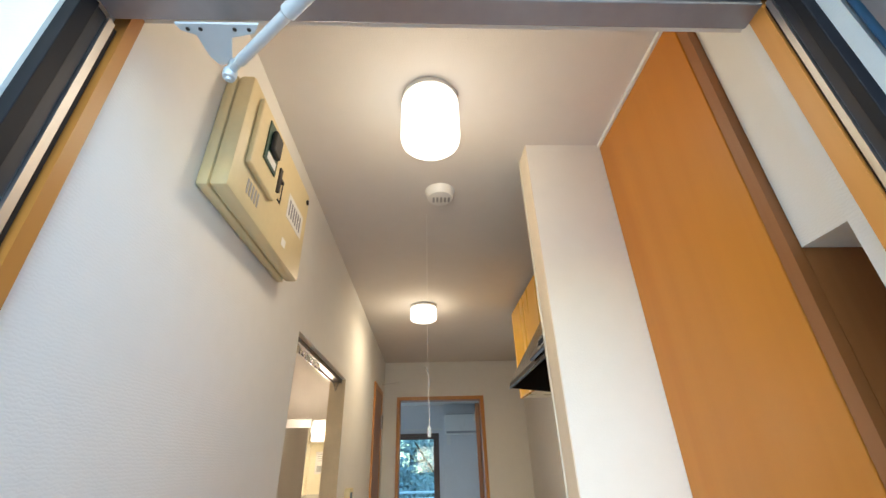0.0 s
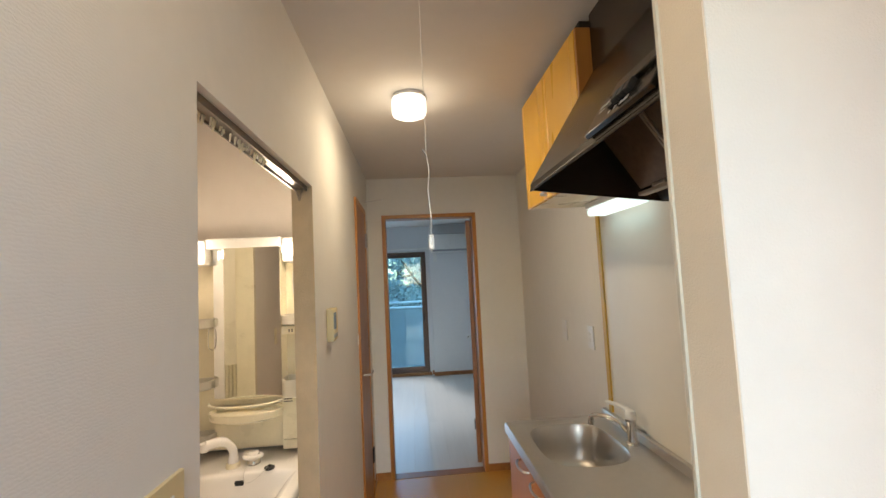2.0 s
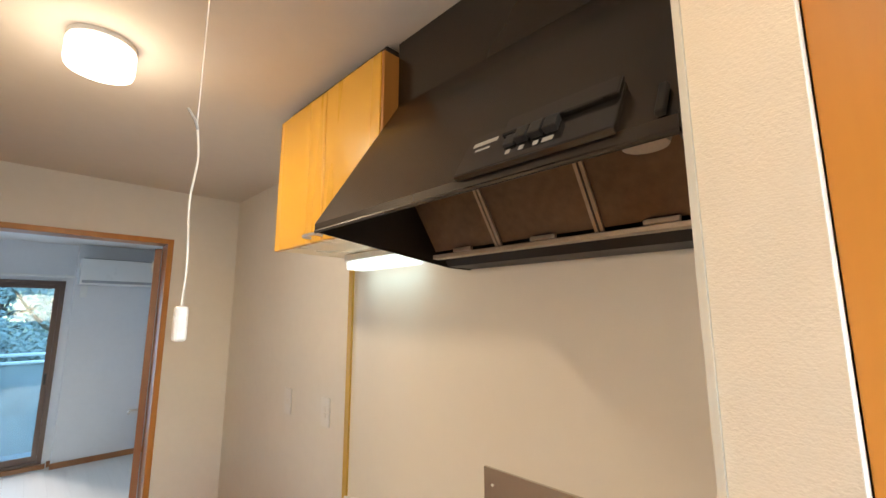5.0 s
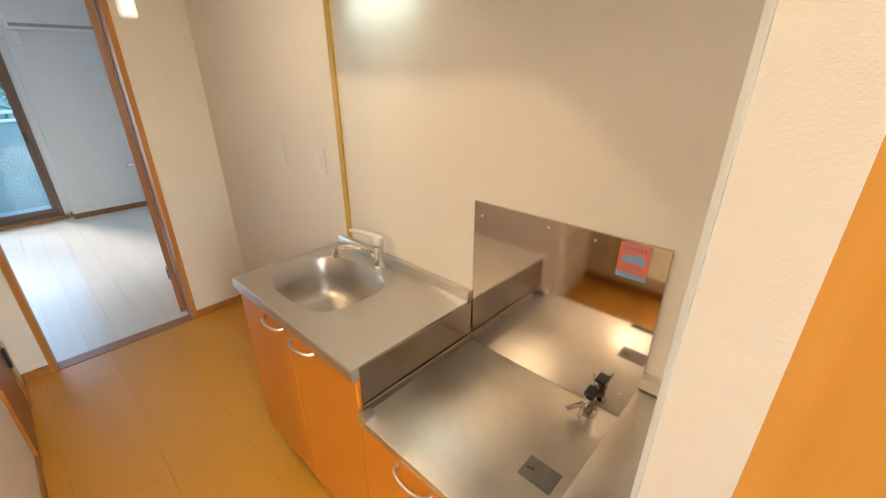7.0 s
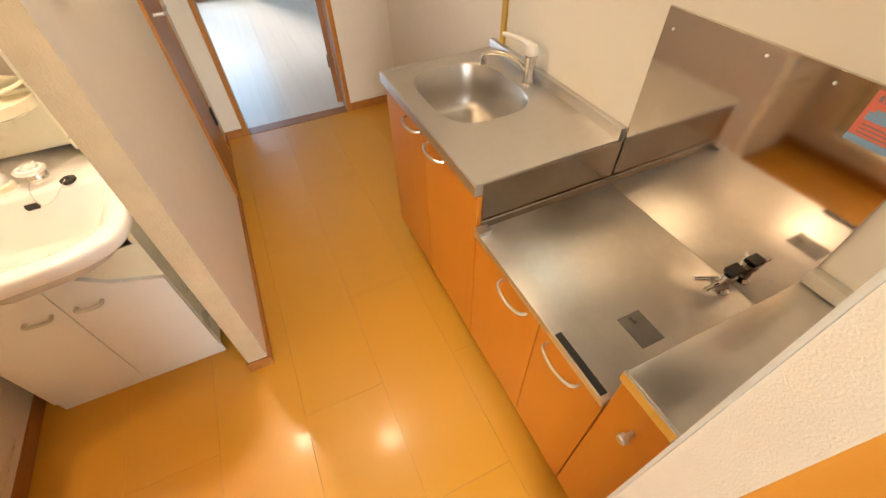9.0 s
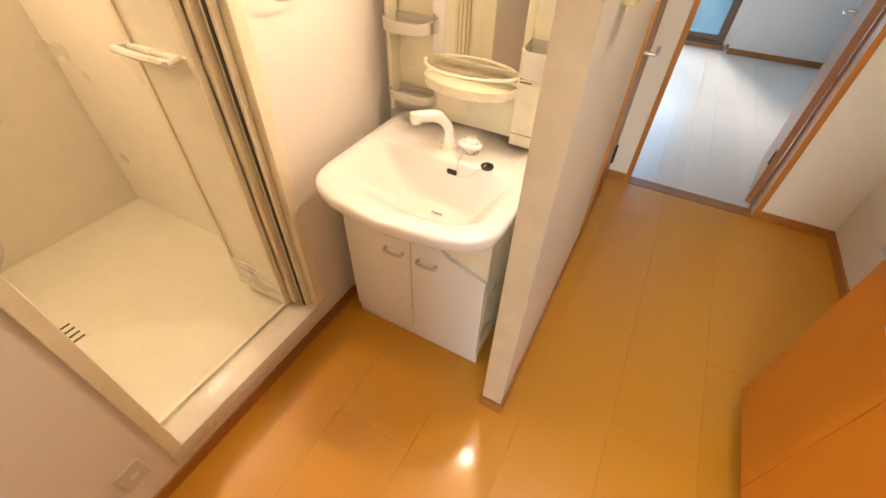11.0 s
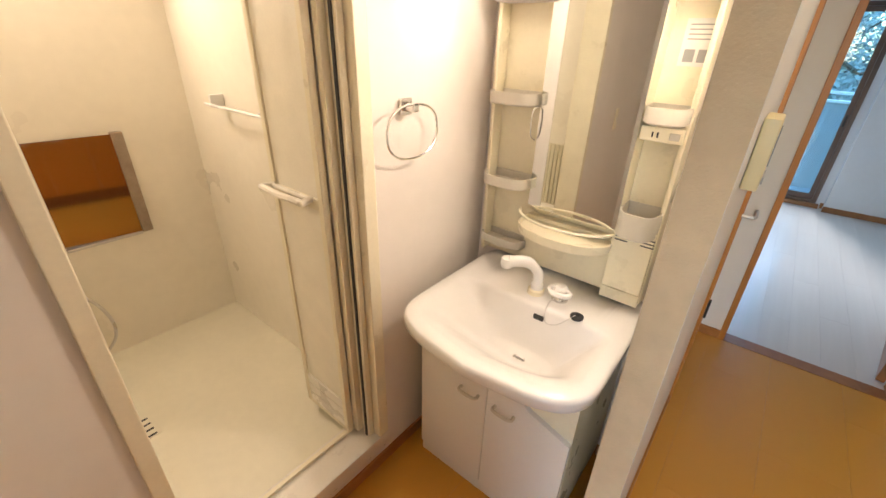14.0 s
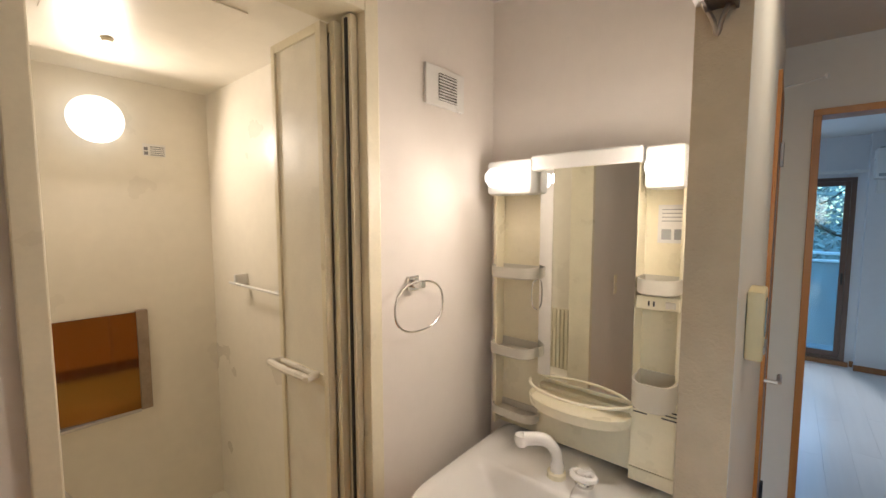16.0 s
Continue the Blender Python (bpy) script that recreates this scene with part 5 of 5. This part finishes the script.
part("edge_strip", boxes((SX + 0.001, SX + 0.035, 2.827, 2.870, 0.706, 1.166), bevel=0.003), M_FILTERBAR, sm_, "pale worn edge strip")
part("edge_strip", boxes((SX + 0.001, SX + 0.030, 2.545, 2.826, 0.698, 0.7105), bevel=0.002), M_EDGE, sm_)
st = thing("shower_sticker", (SX, 2.94, 1.9), "small printed sticker on the shower wall", "sticker")
part("paper", boxes((SX + 0.0005, SX + 0.0015, 2.895, 2.985, 1.865, 1.92)), M_PAPER, st)
part("print", boxes(*[(SX + 0.0016, SX + 0.0021, 2.925, 2.98, 1.87 + i * 0.009, 1.873 + i * 0.009) for i in range(5)], (SX + 0.0016, SX + 0.0021, 2.90, 2.915, 1.87, 1.885), (SX + 0.0016, SX + 0.0021, 2.90, 2.915, 1.89, 1.905)), M_INK, st)
hs = thing("shower_hose", (SX, 2.5, 0.4), "grey shower hose hanging by the wall", "hose")
part("hose", tube(bezier([(SX + 0.05, 2.30, 0.95), (SX + 0.09, 2.40, 0.70), (SX + 0.09, 2.56, 0.45), (SX + 0.06, 2.58, 0.25), (SX + 0.08, 2.45, 0.14)], 8), 0.007, 8), M_EDGE, hs, smooth=True)
dr = thing("floor_drain", (-1.95, 2.48, SZ), "small slotted drain in the shower floor", "drain")
part("grate", boxes((-2.02, -1.88, 2.43, 2.53, SZ, SZ + 0.003), bevel=0.001), M_BATHF, dr)
part("slots", boxes(*[(-2.0 + i * 0.035, -1.99 + i * 0.035, 2.445, 2.515, SZ + 0.003, SZ + 0.0036) for i in range(4)]), M_BLACK, dr)
wr = thing("opening_track", (-0.40, 2.69, WOH), "worn metal track along the top of the washroom opening", "track")
part("rail", boxes((-0.403, -0.372, WO0 + 0.002, WO1 - 0.002, WOH - 0.012, WOH - 0.001)), M_TRACK, wr)
part("rail_lip", boxes((-0.4075, -0.4035, WO0 + 0.002, WO1 - 0.002, WOH - 0.018, WOH - 0.001), (-0.3715, -0.3675, WO0 + 0.002, WO1 - 0.002, WOH - 0.018, WOH - 0.001)), M_TRACK, wr)
rng = random.Random(5)
for i in range(34):
    y = WO0 + 0.02 + i * 0.0125 + rng.uniform(0, 0.006)
    x, w, h = rng.uniform(-0.400, -0.386), rng.uniform(0.004, 0.010), rng.uniform(0.005, 0.022)
    part("torn_strip", loft([[(x, y, WOH - 0.0125), (x + 0.004, y, WOH - 0.0125), (x + 0.004, y + w, WOH - 0.0125), (x, y + w, WOH - 0.0125)], [(x - 0.003, y + 0.002, WOH - 0.013 - h), (x + 0.001, y + 0.002, WOH - 0.013 - h), (x + 0.001, y + w * 0.7, WOH - 0.013 - h * 0.7), (x - 0.003, y + w * 0.7, WOH - 0.013 - h * 0.7)]], True, True), M_FRAMEB, wr)
part("torn_end", tube(bezier([(-0.412, WO1 - 0.012, WOH - 0.002), (-0.398, WO1 - 0.016, WOH - 0.030), (-0.392, WO1 - 0.013, WOH - 0.052), (-0.386, WO1 - 0.014, WOH - 0.030), (-0.376, WO1 - 0.012, WOH - 0.004)], 5), 0.0035, 8), M_FILTERBAR, wr)

knob_ = thing("ceiling_stud", (-2.088, 2.70, SH), "small cream stud on the shower ceiling", "stud")
part("knob", lathe((-2.088, 2.70, SH - 0.012), [(0.012, 0), (0.016, 0.003), (0.016, 0.008), (0.022, 0.0115)], 20), M_FRAMEB, knob_, smooth=True)
hatch = thing("ceiling_hatch", (-1.75, 2.72, SH), "flat cream inspection hatch in the shower ceiling", "hatch")
part("panel", boxes((-1.96, -1.55, 2.52, 2.93, SH - 0.005, SH - 0.0005), bevel=0.002), M_BATH, hatch)
bl = thing("bath_lid", (-1.44, 2.19, SZ), "cream ribbed bath lid leaning on the shower wall", "bath lid")
for i in range(7):
    part("rib", boxes((-1.535 + i * 0.028, -1.513 + i * 0.028, SY0 + 0.004, SY0 + 0.022, SZ + 0.42, 0.955), bevel=0.004), M_FRAMEB, bl)
part("frame", boxes((-1.54, -1.34, SY0 + 0.001, SY0 + 0.0035, SZ + 0.42, 0.96)), M_BATHF, bl)
ld = thing("shower_ledge", (-1.48, SY0, SZ), "cream moulded ledge in the corner of the shower", "ledge")
part("ledge", boxes((-1.64, -1.303, SY0 + 0.001, SY0 + 0.13, SZ, SZ + 0.42), bevel=0.012), M_BATH, ld, smooth=True)

# ---- baseboards ----
BH = 0.055
wall("baseboard_hall", [(XL, XL + 0.009, YE + 0.03, WO0, 0, BH), (XL, XL + 0.009, WO1, 4.178, 0, BH), (XL, XL + 0.009, 4.70, YB, 0, BH),
                        (XI - 0.009, XL + 0.009, WO1 - 0.009, WO1, 0, BH), (XI - 0.009, XL + 0.009, WO0, WO0 + 0.009, 0, BH),
                        (XL + 0.009, DX0 - 0.03, YB - 0.009, YB, 0, BH), (DX1 + 0.03, XR, YB - 0.009, YB, 0, BH), (XR - 0.009, XR, 3.56, YB - 0.009, 0, BH),
                        (0.321, 0.33, 2.014, 2.088, 0, BH)], M_TRIMY, "brown wooden baseboard")
wall("baseboard_washroom", [(XW, XW + 0.009, 1.0, YW, 0, BH), (XW + 0.009, XI - 0.009, YW - 0.009, YW, 0, BH), (XI - 0.009, XI, WO1, YW - 0.009, 0, BH)], M_TRIMY, "brown wooden baseboard")
wall("baseboard_bedroom", [(0.26, 0.29, YF - 0.01, YF, 0, 0.06), (0.281, 1.24, YF - 0.14, YF - 0.13, 0, 0.06), (1.24, 1.25, YB + 0.11, YF - 0.01, 0, 0.06)], M_DOORW)


# ---- floor boards ----
def boards(floor, x0, x1, y0, y1, width, length, material, parent_name, shift, holes=()):
    meshes = {}
    n = 0
    x = x0
    col = 0
    while x < x1 - 0.01:
        w = min(width, x1 - x)
        y = y0 - (shift * col) % length
        while y < y1 - 0.005:
            a, b = max(y, y0), min(y + length, y1)
            if b - a > 0.02:
                key = (round(w, 4), round(b - a, 4))
                if key not in meshes:
                    bm = boxes((0.0004, w - 0.0004, 0.0004, b - a - 0.0004, -0.012, 0.0))
                    me = bpy.data.meshes.new("board")
                    bm.to_mesh(me)
                    bm.free()
                    me.materials.append(material)
                    meshes[key] = me
                ob = new("board", meshes[key])
                ob.location = (x, a, 0)
                ob.parent = floor
            y += length
        x += width
        col += 1


floor = part("floor", boxes((XW - 0.1, 1.0, 1.44, YB + 0.08, -0.0135, -0.0128)), M_SUB, kind="structure")
floor["label"] = "glossy orange wood-grain floor"
boards(floor, XW, XR, 1.44, YB, 0.303, 0.909, M_FLOOR, "floor", 0.4545)
bfloor = part("bedroom_floor", boxes((-1.7, 1.25, YB, YF, -0.0135, -0.0128)), M_SUB, kind="structure")
bfloor["label"] = "pale grey wood-grain bedroom floor"
boards(bfloor, -1.7, 1.25, YB, YF, 0.15, 1.2, M_BEDF, "floor", 0.5)
